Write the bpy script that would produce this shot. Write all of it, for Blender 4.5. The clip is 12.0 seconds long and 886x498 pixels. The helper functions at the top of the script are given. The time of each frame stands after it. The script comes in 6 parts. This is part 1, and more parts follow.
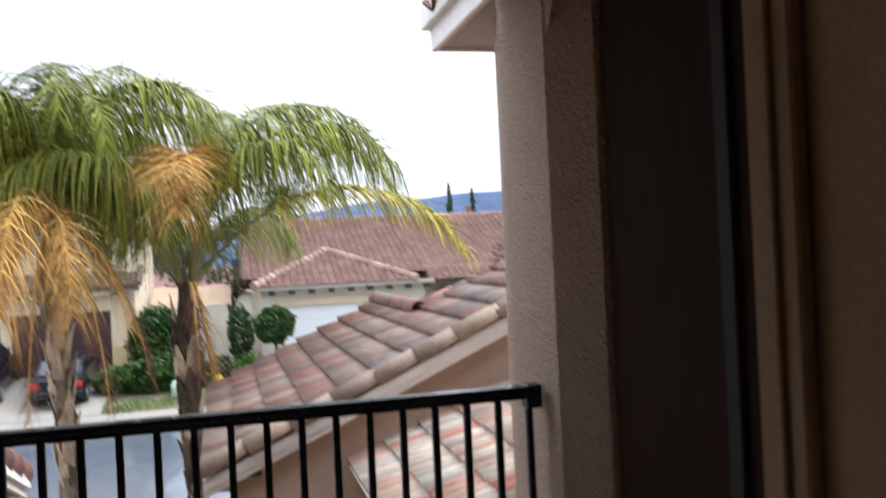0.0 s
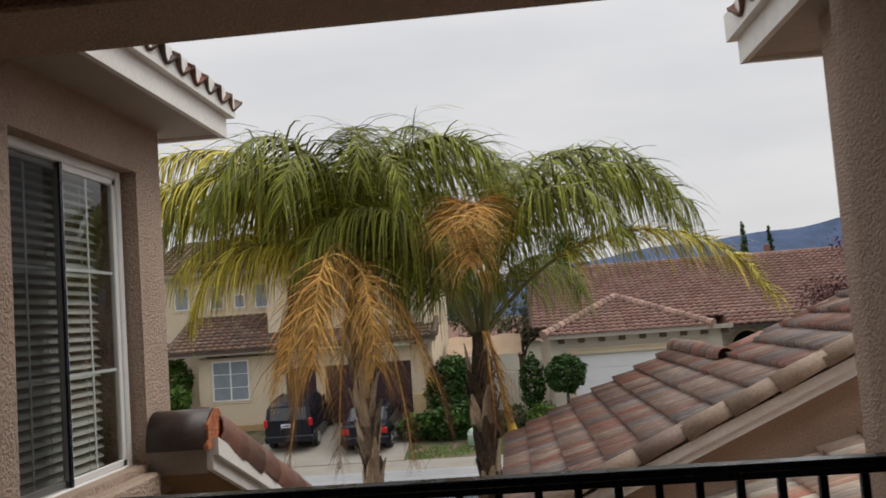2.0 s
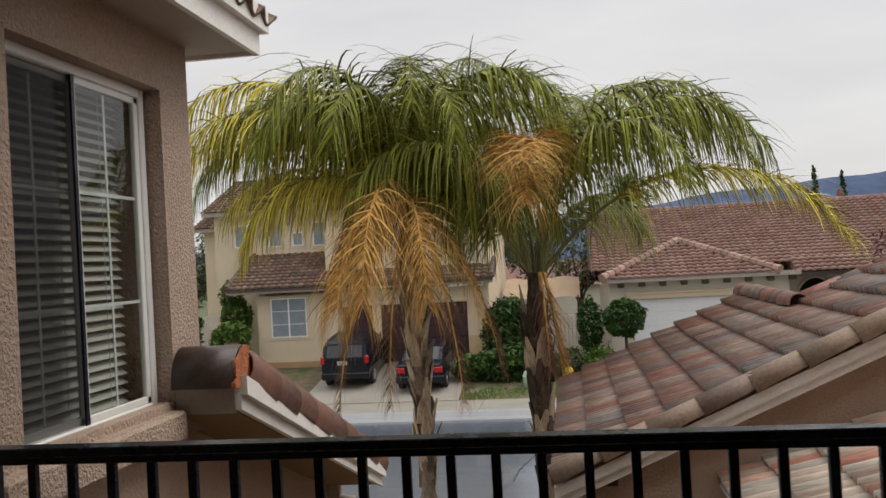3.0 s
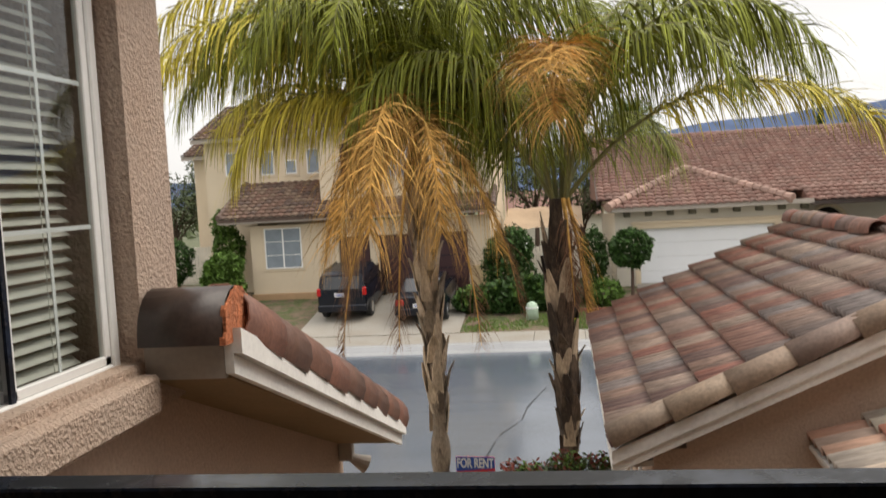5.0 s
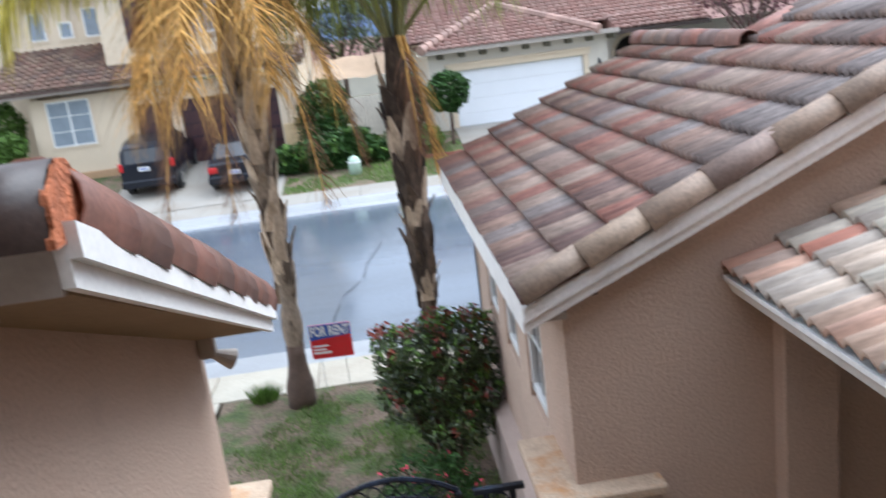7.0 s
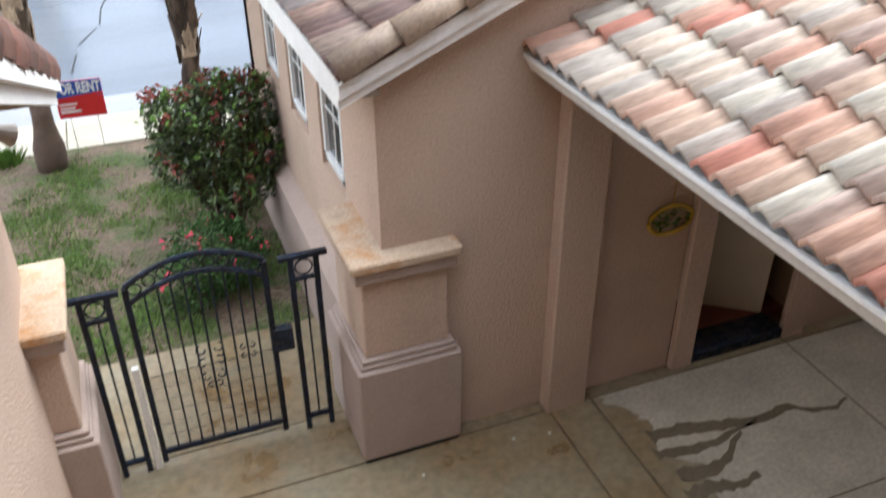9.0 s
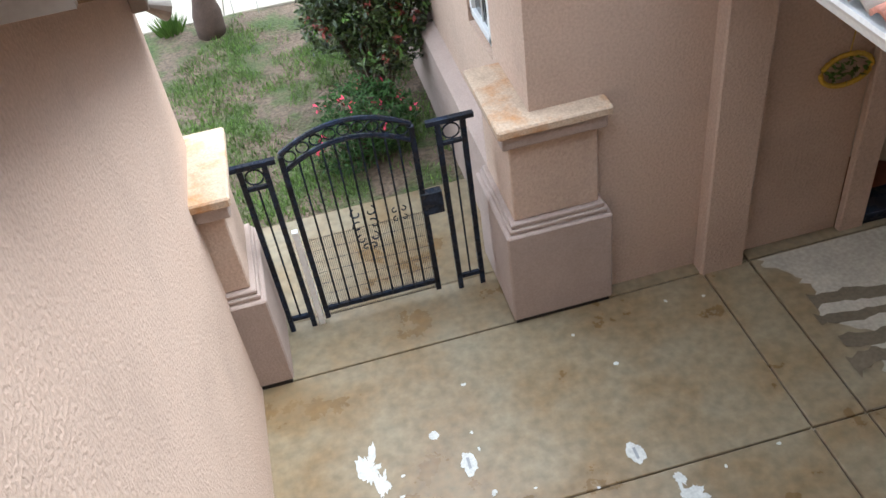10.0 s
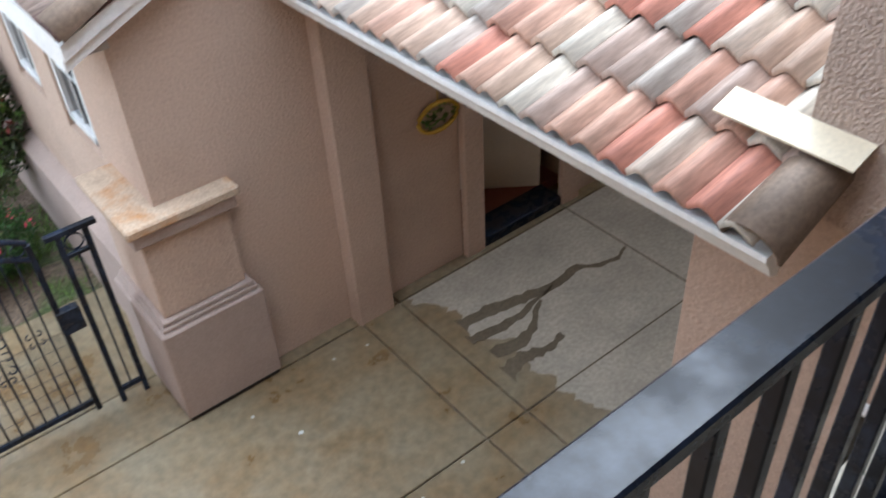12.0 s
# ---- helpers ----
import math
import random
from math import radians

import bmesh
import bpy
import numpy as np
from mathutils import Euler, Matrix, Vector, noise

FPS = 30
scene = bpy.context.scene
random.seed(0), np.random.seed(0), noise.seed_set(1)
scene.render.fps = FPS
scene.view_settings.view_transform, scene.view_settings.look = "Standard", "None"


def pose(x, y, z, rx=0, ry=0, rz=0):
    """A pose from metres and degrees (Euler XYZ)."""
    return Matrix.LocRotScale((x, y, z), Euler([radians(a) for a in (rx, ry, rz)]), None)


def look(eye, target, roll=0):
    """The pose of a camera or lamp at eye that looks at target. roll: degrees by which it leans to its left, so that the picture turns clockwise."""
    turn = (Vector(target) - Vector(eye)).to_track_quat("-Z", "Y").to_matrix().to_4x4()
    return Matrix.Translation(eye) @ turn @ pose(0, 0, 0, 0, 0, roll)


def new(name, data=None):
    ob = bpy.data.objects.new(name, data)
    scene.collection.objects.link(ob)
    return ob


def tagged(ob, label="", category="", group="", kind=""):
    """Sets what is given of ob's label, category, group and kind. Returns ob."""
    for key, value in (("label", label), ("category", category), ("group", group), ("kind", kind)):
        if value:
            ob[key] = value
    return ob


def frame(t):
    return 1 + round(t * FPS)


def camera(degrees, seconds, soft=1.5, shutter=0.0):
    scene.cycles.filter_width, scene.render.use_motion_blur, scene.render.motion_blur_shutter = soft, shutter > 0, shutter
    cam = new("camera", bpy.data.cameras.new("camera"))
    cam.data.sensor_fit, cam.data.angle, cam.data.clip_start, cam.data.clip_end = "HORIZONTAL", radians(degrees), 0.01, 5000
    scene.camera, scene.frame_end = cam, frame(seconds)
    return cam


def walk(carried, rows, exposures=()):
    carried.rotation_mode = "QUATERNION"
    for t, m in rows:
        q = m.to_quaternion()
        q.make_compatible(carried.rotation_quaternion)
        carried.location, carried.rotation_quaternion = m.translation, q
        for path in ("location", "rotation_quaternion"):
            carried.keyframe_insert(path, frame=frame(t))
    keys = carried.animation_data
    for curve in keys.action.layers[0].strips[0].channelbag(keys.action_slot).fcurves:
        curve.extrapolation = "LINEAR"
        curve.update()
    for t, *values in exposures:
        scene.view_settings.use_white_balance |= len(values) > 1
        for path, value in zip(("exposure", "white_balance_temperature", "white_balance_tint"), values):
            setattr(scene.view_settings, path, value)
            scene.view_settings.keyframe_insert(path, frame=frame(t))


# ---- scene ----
cam = camera(54.3, 12.0, shutter=0.4)
PATH = [
    (0, (0.17, -0.054, 4.799), (0.667, 1.883, 4.802), -2.7),
    (0.5, (0.228, 0.129, 4.796), (0.531, 2.092, 5.027), -3.4),
    (1, (0.204, 0.1, 4.806), (0.324, 2.072, 5.114), -3.3),
    (1.5, (0.154, 0.152, 4.782), (0.108, 2.137, 5.021), -3.7),
    (2, (0.131, 0.339, 4.782), (-0.013, 2.328, 4.935), -4.2),
    (2.5, (0.177, 0.515, 4.742), (-0.071, 2.497, 4.835), -3.9),
    (2.7, (0.18, 0.613, 4.746), (-0.093, 2.593, 4.804), -3.7),
    (4.3, (-0.138, 1.538, 4.689), (-0.433, 3.516, 4.678), -1.8),
    (4.5, (-0.158, 1.647, 4.693), (-0.467, 3.623, 4.675), -2.2),
    (5, (-0.287, 1.917, 4.681), (-0.568, 3.892, 4.547), -3.2),
    (5.5, (-0.381, 2.154, 4.622), (-0.62, 4.125, 4.377), -2.7),
    (6, (-0.459, 2.44, 4.646), (-0.684, 4.409, 4.377), -2.4),
    (6.5, (-0.57, 2.629, 4.602), (-0.711, 4.594, 4.256), -6.3),
    (7, (-0.734, 2.797, 4.573), (-0.614, 4.729, 4.072), -7.2),
    (7.2, (-0.747, 2.846, 4.559), (-0.52, 4.752, 3.998), -5.5),
    (8.8, (-1.143, 2.868, 4.8), (-0.506, 4.483, 3.808), -0.1),
    (9, (-1.155, 2.894, 4.791), (-0.544, 4.468, 3.719), -0.4),
    (9.5, (-1.102, 2.94, 4.821), (-0.69, 4.419, 3.541), -5.1),
    (10, (-1.087, 2.953, 4.817), (-0.891, 4.444, 3.498), -9.3),
    (10.5, (-1.074, 2.953, 4.851), (-0.848, 4.408, 3.497), -9.9),
    (11, (-1.065, 2.957, 4.834), (-0.553, 4.316, 3.46), -7.4),
    (11.5, (-1.021, 2.922, 4.85), (-0.274, 4.196, 3.501), -5.6),
    (12, (-1.022, 2.872, 4.876), (-0.092, 4.115, 3.615), -3.5),
]
walk(cam, [(t, look(eye, target, roll)) for t, eye, target, roll in PATH],
     [(0.0, 1.25, 5900, 10), (0.4, 0.98, 6000, 10), (0.8, 0.65, 6400, 10), (1.2, 0.2, 6500, 10), (1.6, 0.05, 6600, 10), (2.5, 0.07, 6700, 10), (4.5, 0.42, 7000, 10), (5.0, 0.6, 7000, 10),
      (5.5, 1.18, 6900, 10), (6.0, 1.12, 6200, 10), (7.2, 1.28, 5500, 8), (8.8, 1.54, 5850, 8), (10.0, 1.92, 5550, 6), (11.0, 1.92, 5450, 6), (12.0, 1.90, 5450, 6)])


# ---- world and light ----
def world_sky():
    w = bpy.data.worlds.new("overcast")
    scene.world = w
    w.use_nodes = True
    nt = w.node_tree
    nt.nodes.clear()
    out = nt.nodes.new("ShaderNodeOutputWorld")
    bg = nt.nodes.new("ShaderNodeBackground")
    sky = nt.nodes.new("ShaderNodeTexSky")
    sky.sky_type, sky.sun_disc = "NISHITA", False
    sky.sun_elevation, sky.sun_rotation = radians(60), radians(79)
    dim = nt.nodes.new("ShaderNodeMixRGB")
    dim.blend_type, dim.inputs[0].default_value, dim.inputs[2].default_value = "MULTIPLY", 1.0, (0.10, 0.10, 0.10, 1)
    nt.links.new(sky.outputs[0], dim.inputs[1])
    co = nt.nodes.new("ShaderNodeTexCoord")
    mp = nt.nodes.new("ShaderNodeMapping")
    mp.inputs["Scale"].default_value = (1.0, 1.0, 4.5)
    nt.links.new(co.outputs["Generated"], mp.inputs[0])
    nz = nt.nodes.new("ShaderNodeTexNoise")
    nz.inputs["Scale"].default_value, nz.inputs["Detail"].default_value, nz.inputs["Roughness"].default_value = 1.7, 5, 0.5
    nt.links.new(mp.outputs[0], nz.inputs["Vector"])
    ramp = nt.nodes.new("ShaderNodeValToRGB")
    ramp.color_ramp.elements[0].position, ramp.color_ramp.elements[0].color = 0.3, (0.56, 0.57, 0.60, 1)
    ramp.color_ramp.elements[1].position, ramp.color_ramp.elements[1].color = 0.72, (0.74, 0.74, 0.755, 1)
    nt.links.new(nz.outputs[0], ramp.inputs[0])
    mix = nt.nodes.new("ShaderNodeMixRGB")
    mix.inputs[0].default_value = 0.93
    nt.links.new(dim.outputs[0], mix.inputs[1])
    nt.links.new(ramp.outputs[0], mix.inputs[2])
    sep = nt.nodes.new("ShaderNodeSeparateXYZ")
    nt.links.new(co.outputs["Generated"], sep.inputs[0])
    sq = nt.nodes.new("ShaderNodeMath")
    sq.operation, sq.inputs[1].default_value = "POWER", 2.0
    nt.links.new(sep.outputs[2], sq.inputs[0])
    zen = nt.nodes.new("ShaderNodeMath")
    zen.operation, zen.inputs[1].default_value, zen.inputs[2].default_value = "MULTIPLY_ADD", 1.3, 1.0
    nt.links.new(sq.outputs[0], zen.inputs[0])
    lift = nt.nodes.new("ShaderNodeMixRGB")
    lift.blend_type, lift.inputs[0].default_value = "MULTIPLY", 1.0
    nt.links.new(mix.outputs[0], lift.inputs[1])
    nt.links.new(zen.outputs[0], lift.inputs[2])
    nt.links.new(lift.outputs[0], bg.inputs[0])
    bg.inputs[1].default_value = SKY
    nt.links.new(bg.outputs[0], out.inputs[0])


SKY = 1.0
world_sky()
sun_data = bpy.data.lights.new("sun", "SUN")
sun_data.energy, sun_data.angle, sun_data.color = 1.45, radians(45), (1.0, 0.96, 0.9)
sun = new("sun", sun_data)
sun.matrix_world = look((15, 3, 26), (0, 0, 0))


# ---- materials ----
def mat(name, colour, rough=0.8, metal=0.0, var=0.25, scale=3.0, fine=60.0, bump=0.2, dist=0.004, dark=None, spec=0.5, island=0.0, rand=0.0, rampc=None, stretch=(1, 1, 1), wet=0.0, lo=0.42, hi=0.62, coat=0.0):
    """A surface with variation at two scales. dark: the second colour of the broad patches. rampc: colours picked piece
    by piece.
    """
    m = bpy.data.materials.new(name)
    m.use_nodes = True
    nt = m.node_tree
    N, L = nt.nodes, nt.links
    b = N["Principled BSDF"]
    b.inputs["Roughness"].default_value, b.inputs["Metallic"].default_value = rough, metal
    b.inputs["Specular IOR Level"].default_value = spec
    b.inputs["Coat Weight"].default_value = coat
    co = N.new("ShaderNodeTexCoord")
    mp = N.new("ShaderNodeMapping")
    mp.inputs["Scale"].default_value = stretch
    geo = N.new("ShaderNodeNewGeometry")
    L.new(geo.outputs["Position"], mp.inputs[0])
    n1 = N.new("ShaderNodeTexNoise")
    n1.inputs["Scale"].default_value, n1.inputs["Detail"].default_value, n1.inputs["Roughness"].default_value = scale, 6, 0.62
    n2 = N.new("ShaderNodeTexNoise")
    n2.inputs["Scale"].default_value, n2.inputs["Detail"].default_value = fine, 4
    for n in (n1, n2):
        L.new(mp.outputs[0], n.inputs["Vector"])
    base = N.new("ShaderNodeRGB")
    base.outputs[0].default_value = (*colour, 1)
    last = base.outputs[0]
    if rampc:
        r = N.new("ShaderNodeValToRGB")
        r.color_ramp.interpolation = "CONSTANT"
        e = r.color_ramp.elements
        while len(e) < len(rampc):
            e.new(0.5)
        for k, c in enumerate(rampc):
            e[k].position, e[k].color = k / len(rampc), (*c, 1)
        if island:
            L.new(geo.outputs["Random Per Island"], r.inputs[0])
        else:
            oi = N.new("ShaderNodeObjectInfo")
            L.new(oi.outputs["Random"], r.inputs[0])
        last = r.outputs[0]
    if dark:
        st = N.new("ShaderNodeMapRange")
        st.inputs[1].default_value, st.inputs[2].default_value = lo, hi
        L.new(n1.outputs[0], st.inputs[0])
        mx = N.new("ShaderNodeMixRGB")
        mx.inputs[2].default_value = (*dark, 1)
        L.new(st.outputs[0], mx.inputs[0])
        L.new(last, mx.inputs[1])
        last = mx.outputs[0]
        if wet:
            rr = N.new("ShaderNodeMapRange")
            rr.inputs[3].default_value, rr.inputs[4].default_value = rough, wet
            L.new(st.outputs[0], rr.inputs[0])
            L.new(rr.outputs[0], b.inputs["Roughness"])
    for n, k in ((n1, var), (n2, var * 0.8)):
        mr = N.new("ShaderNodeMapRange")
        mr.inputs[1].default_value, mr.inputs[2].default_value = 0.3, 0.7
        mr.inputs[3].default_value, mr.inputs[4].default_value = 1 - k, 1 + k
        L.new(n.outputs[0], mr.inputs[0])
        mu = N.new("ShaderNodeMixRGB")
        mu.blend_type, mu.inputs[0].default_value = "MULTIPLY", 1.0
        L.new(last, mu.inputs[1])
        L.new(mr.outputs[0], mu.inputs[2])
        last = mu.outputs[0]
    if rand:
        mr = N.new("ShaderNodeMapRange")
        mr.inputs[3].default_value, mr.inputs[4].default_value = 1 - rand, 1 + rand
        L.new(geo.outputs["Random Per Island"], mr.inputs[0])
        mu = N.new("ShaderNodeMixRGB")
        mu.blend_type, mu.inputs[0].default_value = "MULTIPLY", 1.0
        L.new(last, mu.inputs[1])
        L.new(mr.outputs[0], mu.inputs[2])
        last = mu.outputs[0]
    L.new(last, b.inputs["Base Color"])
    if bump:
        bp = N.new("ShaderNodeBump")
        bp.inputs["Strength"].default_value, bp.inputs["Distance"].default_value = bump, dist
        L.new(n2.outputs[0], bp.inputs["Height"])
        L.new(bp.outputs[0], b.inputs["Normal"])
    return m


def glass_mat(name, tint=(0.8, 0.85, 0.85)):
    """Window glass: clear, with a mirror-like gloss that grows at grazing angles."""
    m = bpy.data.materials.new(name)
    m.use_nodes = True
    nt = m.node_tree
    N, L = nt.nodes, nt.links
    N.clear()
    out = N.new("ShaderNodeOutputMaterial")
    mix = N.new("ShaderNodeMixShader")
    lw = N.new("ShaderNodeLayerWeight")
    lw.inputs[0].default_value = 0.5
    pw = N.new("ShaderNodeMath")
    pw.operation, pw.inputs[1].default_value = "POWER", 3.0
    L.new(lw.outputs["Facing"], pw.inputs[0])
    fr = N.new("ShaderNodeMath")
    fr.operation, fr.inputs[1].default_value, fr.inputs[2].default_value = "MULTIPLY_ADD", 0.55, 0.05
    L.new(pw.outputs[0], fr.inputs[0])
    tr = N.new("ShaderNodeBsdfTransparent")
    tr.inputs[0].default_value = (*tint, 1)
    gl = N.new("ShaderNodeBsdfGlossy")
    gl.inputs["Roughness"].default_value = 0.02
    L.new(fr.outputs[0], mix.inputs[0])
    L.new(tr.outputs[0], mix.inputs[1])
    L.new(gl.outputs[0], mix.inputs[2])
    L.new(mix.outputs[0], out.inputs[0])
    return m


STUCCO = mat("stucco_tan", (0.52, 0.385, 0.295), 0.92, var=0.12, scale=1.1, fine=48, bump=0.7, dist=0.014, dark=(0.45, 0.325, 0.245), lo=0.5, hi=0.75)
STUCCO_TRIM = mat("stucco_trim", (0.50, 0.38, 0.30), 0.92, var=0.16, scale=1.5, fine=70, bump=1.0, dist=0.022, dark=(0.38, 0.27, 0.20), lo=0.5, hi=0.75)
STUCCO_MAUVE = mat("stucco_mauve", (0.375, 0.29, 0.245), 0.9, var=0.10, scale=1.4, fine=60, bump=0.5, dist=0.008)
CAP = mat("cap_stone", (0.50, 0.38, 0.27), 0.85, var=0.2, scale=3.2, fine=70, bump=0.4, dist=0.006, dark=(0.38, 0.20, 0.085), lo=0.48, hi=0.64)
CREAM = mat("cream_stucco", (0.66, 0.55, 0.40), 0.9, var=0.06, scale=0.6, fine=30, bump=0.3, dist=0.006)
CREAM2 = mat("pale_stucco", (0.62, 0.57, 0.48), 0.9, var=0.06, scale=0.6, fine=30, bump=0.3, dist=0.006)
WHITE = mat("white_paint", (0.82, 0.80, 0.76), 0.55, var=0.07, scale=2.5, fine=40, bump=0.12, dist=0.003)
# Darker copy of the white paint for shaded soffits, decking and fascias; also plain taupe
FASCIA_SHADE = mat("taupe_shade_paint", (0.40, 0.35, 0.30), 0.6, var=0.07, scale=2.5, fine=40, bump=0.12, dist=0.003)
VINYL = mat("white_vinyl", (0.80, 0.80, 0.78), 0.35, var=0.03, scale=2, fine=30, bump=0.03)
BLIND = mat("blind_slat", (0.62, 0.60, 0.53), 0.5, var=0.06, scale=2, fine=30, bump=0.05)
# The bluish second colour paints the sky's reflection into the iron
IRON = mat("black_iron", (0.012, 0.0135, 0.019), 0.36, var=0.25, scale=8, fine=60, bump=0.06, dist=0.001, spec=0.22, dark=(0.02, 0.028, 0.048), wet=0.10)
CONCRETE = mat("stained_concrete", (0.29, 0.242, 0.155), 0.5, var=0.24, scale=1.6, fine=13, bump=0.06, dist=0.003, dark=(0.155, 0.096, 0.04), lo=0.34, hi=0.68, wet=0.22)
CONCRETE_DRY = mat("grey_concrete", (0.41, 0.36, 0.285), 0.7, var=0.2, scale=1.6, fine=30, bump=0.2, dist=0.004)
WETPATCH = mat("wet_concrete", (0.16, 0.13, 0.09), 0.2, var=0.18, scale=3, fine=40, bump=0.08, dist=0.003)
WALKWAY = mat("sidewalk_concrete", (0.46, 0.42, 0.335), 0.8, var=0.10, scale=0.9, fine=30, bump=0.2, dist=0.004, dark=(0.36, 0.32, 0.25))
GUTTER = mat("gutter_concrete", (0.27, 0.275, 0.28), 0.45, var=0.1, scale=0.8, fine=30, bump=0.1, dist=0.004)
# Wet asphalt; its blue is sky reflection put into the colour
ASPHALT = mat("wet_asphalt", (0.10, 0.118, 0.145), 0.14, var=0.16, scale=0.35, fine=45, bump=0.12, dist=0.004, dark=(0.07, 0.08, 0.095), lo=0.45, hi=0.7, wet=0.28, stretch=(0.35, 1.6, 1))
LAWN = mat("lawn_soil", (0.085, 0.115, 0.032), 0.95, var=0.45, scale=1.9, fine=26, bump=1.0, dist=0.04, dark=(0.125, 0.09, 0.06), lo=0.40, hi=0.54)
GROUND = mat("far_ground", (0.09, 0.10, 0.05), 0.95, var=0.3, scale=0.05, fine=1.5, bump=0.0)
GRASS = mat("grass_blades", (0.115, 0.19, 0.035), 0.7, var=0.25, scale=1.0, fine=15, bump=0.0, rand=0.45)
TILES = [(0.167, 0.080, 0.057), (0.191, 0.099, 0.073), (0.130, 0.077, 0.063), (0.200, 0.126, 0.094), (0.233, 0.168, 0.130), (0.181, 0.147, 0.133), (0.209, 0.088, 0.063), (0.135, 0.099, 0.084), (0.200, 0.137, 0.108)]
TILES_LIGHT = [(0.504, 0.403, 0.314), (0.448, 0.252, 0.179), (0.470, 0.202, 0.140), (0.538, 0.482, 0.392), (0.448, 0.314, 0.230), (0.381, 0.280, 0.224), (0.403, 0.347, 0.291), (0.482, 0.297, 0.213)]
TILE = mat("roof_tile", (0.3, 0.2, 0.15), 0.62, var=0.34, scale=5.0, fine=40, bump=0.3, dist=0.004, rampc=TILES, stretch=(0.25, 2.2, 0.6))
TILE_J = mat("roof_tile_joined", (0.3, 0.2, 0.15), 0.62, var=0.34, scale=5.0, fine=40, bump=0.3, dist=0.004, rampc=TILES, island=1, stretch=(0.25, 2.2, 0.6))
TILE_LIGHT_J = mat("roof_tile_light_joined", (0.3, 0.2, 0.15), 0.62, var=0.22, scale=6.0, fine=40, bump=0.3, dist=0.004, rampc=TILES_LIGHT, island=1, stretch=(0.25, 2.2, 0.6))
TILE_LIGHT = mat("roof_tile_light", (0.3, 0.2, 0.15), 0.62, var=0.22, scale=6.0, fine=40, bump=0.3, dist=0.004, rampc=TILES_LIGHT, stretch=(0.25, 2.2, 0.6))
RAKE = mat("rake_tile", (0.3, 0.2, 0.12), 0.6, var=0.26, scale=4, fine=50, bump=0.3, dist=0.004, rampc=[(0.215, 0.15, 0.10), (0.18, 0.125, 0.085), (0.235, 0.165, 0.11), (0.16, 0.105, 0.08), (0.205, 0.14, 0.095)])
RAKE_RED = mat("rake_tile_brown", (0.2, 0.1, 0.07), 0.6, var=0.25, scale=5, fine=50, bump=0.3, dist=0.004, rampc=[(0.13, 0.065, 0.045), (0.19, 0.085, 0.058), (0.11, 0.068, 0.052), (0.16, 0.075, 0.05)])
DARKTILE = mat("dark_cap_tile", (0.045, 0.028, 0.022), 0.4, var=0.25, scale=5, fine=50, bump=0.3, dist=0.004)
MORTAR = mat("orange_mortar", (0.48, 0.16, 0.07), 0.9, var=0.3, scale=12, fine=60, bump=0.9, dist=0.02)
RED_FAR = mat("far_roof_red", (0.2, 0.1, 0.08), 0.75, var=0.15, scale=1.0, fine=12, bump=0.0, island=1, rampc=[(0.215, 0.115, 0.09), (0.25, 0.145, 0.115), (0.20, 0.105, 0.082), (0.24, 0.145, 0.115), (0.21, 0.125, 0.10)])
RED_CAP = mat("far_cap_red", (0.30, 0.19, 0.15), 0.75, var=0.2, scale=1.0, fine=12, bump=0.0, rand=0.25)
BROWN_FAR = mat("far_roof_brown", (0.12, 0.07, 0.05), 0.75, var=0.2, scale=1.0, fine=12, bump=0.0, island=1, rampc=[(0.125, 0.075, 0.052), (0.15, 0.085, 0.06), (0.10, 0.065, 0.05), (0.17, 0.115, 0.08)])
GLASS = glass_mat("window_glass")
# Near-black painted for shade in the arched entry and under the gate pillars
DEEP_SHADE = mat("deep_shade", (0.03, 0.028, 0.026), 0.9, var=0.1, bump=0.0)
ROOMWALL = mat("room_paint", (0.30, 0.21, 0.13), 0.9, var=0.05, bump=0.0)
BARK = mat("palm_bark", (0.26, 0.20, 0.145), 0.95, var=0.35, scale=6, fine=45, bump=0.7, dist=0.02, dark=(0.07, 0.05, 0.035), lo=0.48, hi=0.58, stretch=(1, 1, 0.35))
BARK_DARK = mat("palm_bark_dark", (0.13, 0.088, 0.06), 0.95, var=0.4, scale=6, fine=45, bump=0.7, dist=0.02, dark=(0.035, 0.023, 0.016), lo=0.42, hi=0.55, stretch=(1, 1, 0.3))
BOOT = mat("palm_boot", (0.36, 0.275, 0.195), 0.9, var=0.35, scale=8, fine=50, bump=0.5, dist=0.01, rand=0.75, stretch=(1, 1, 0.3))
FROND = mat("frond_green", (0.175, 0.195, 0.026), 0.5, var=0.2, scale=2, fine=12, bump=0.0, rand=0.7, spec=0.2)
FROND_Y = mat("frond_yellow", (0.45, 0.38, 0.055), 0.55, var=0.2, scale=2, fine=12, bump=0.0, rand=0.7, spec=0.2)
FROND_D = mat("frond_dead", (0.50, 0.29, 0.085), 0.8, var=0.25, scale=3, fine=12, bump=0.0, rand=0.7, spec=0.2)
FROND_B = mat("frond_brown", (0.20, 0.11, 0.065), 0.8, var=0.25, scale=3, fine=12, bump=0.0, rand=0.45, spec=0.2)
RACHIS = mat("frond_stem", (0.16, 0.15, 0.05), 0.6, var=0.2, scale=4, bump=0.1)
LEAF = mat("leaf_green", (0.035, 0.075, 0.018), 0.45, var=0.2, scale=3, fine=15, bump=0.0, rand=0.55, spec=0.15)
LEAF_PH = mat("leaf_glossy", (0.062, 0.088, 0.028), 0.32, var=0.25, scale=3, fine=15, bump=0.0, rand=0.7, spec=0.4)
LEAF_B = mat("leaf_bright", (0.085, 0.15, 0.03), 0.5, var=0.2, scale=3, fine=15, bump=0.0, rand=0.45, spec=0.15)
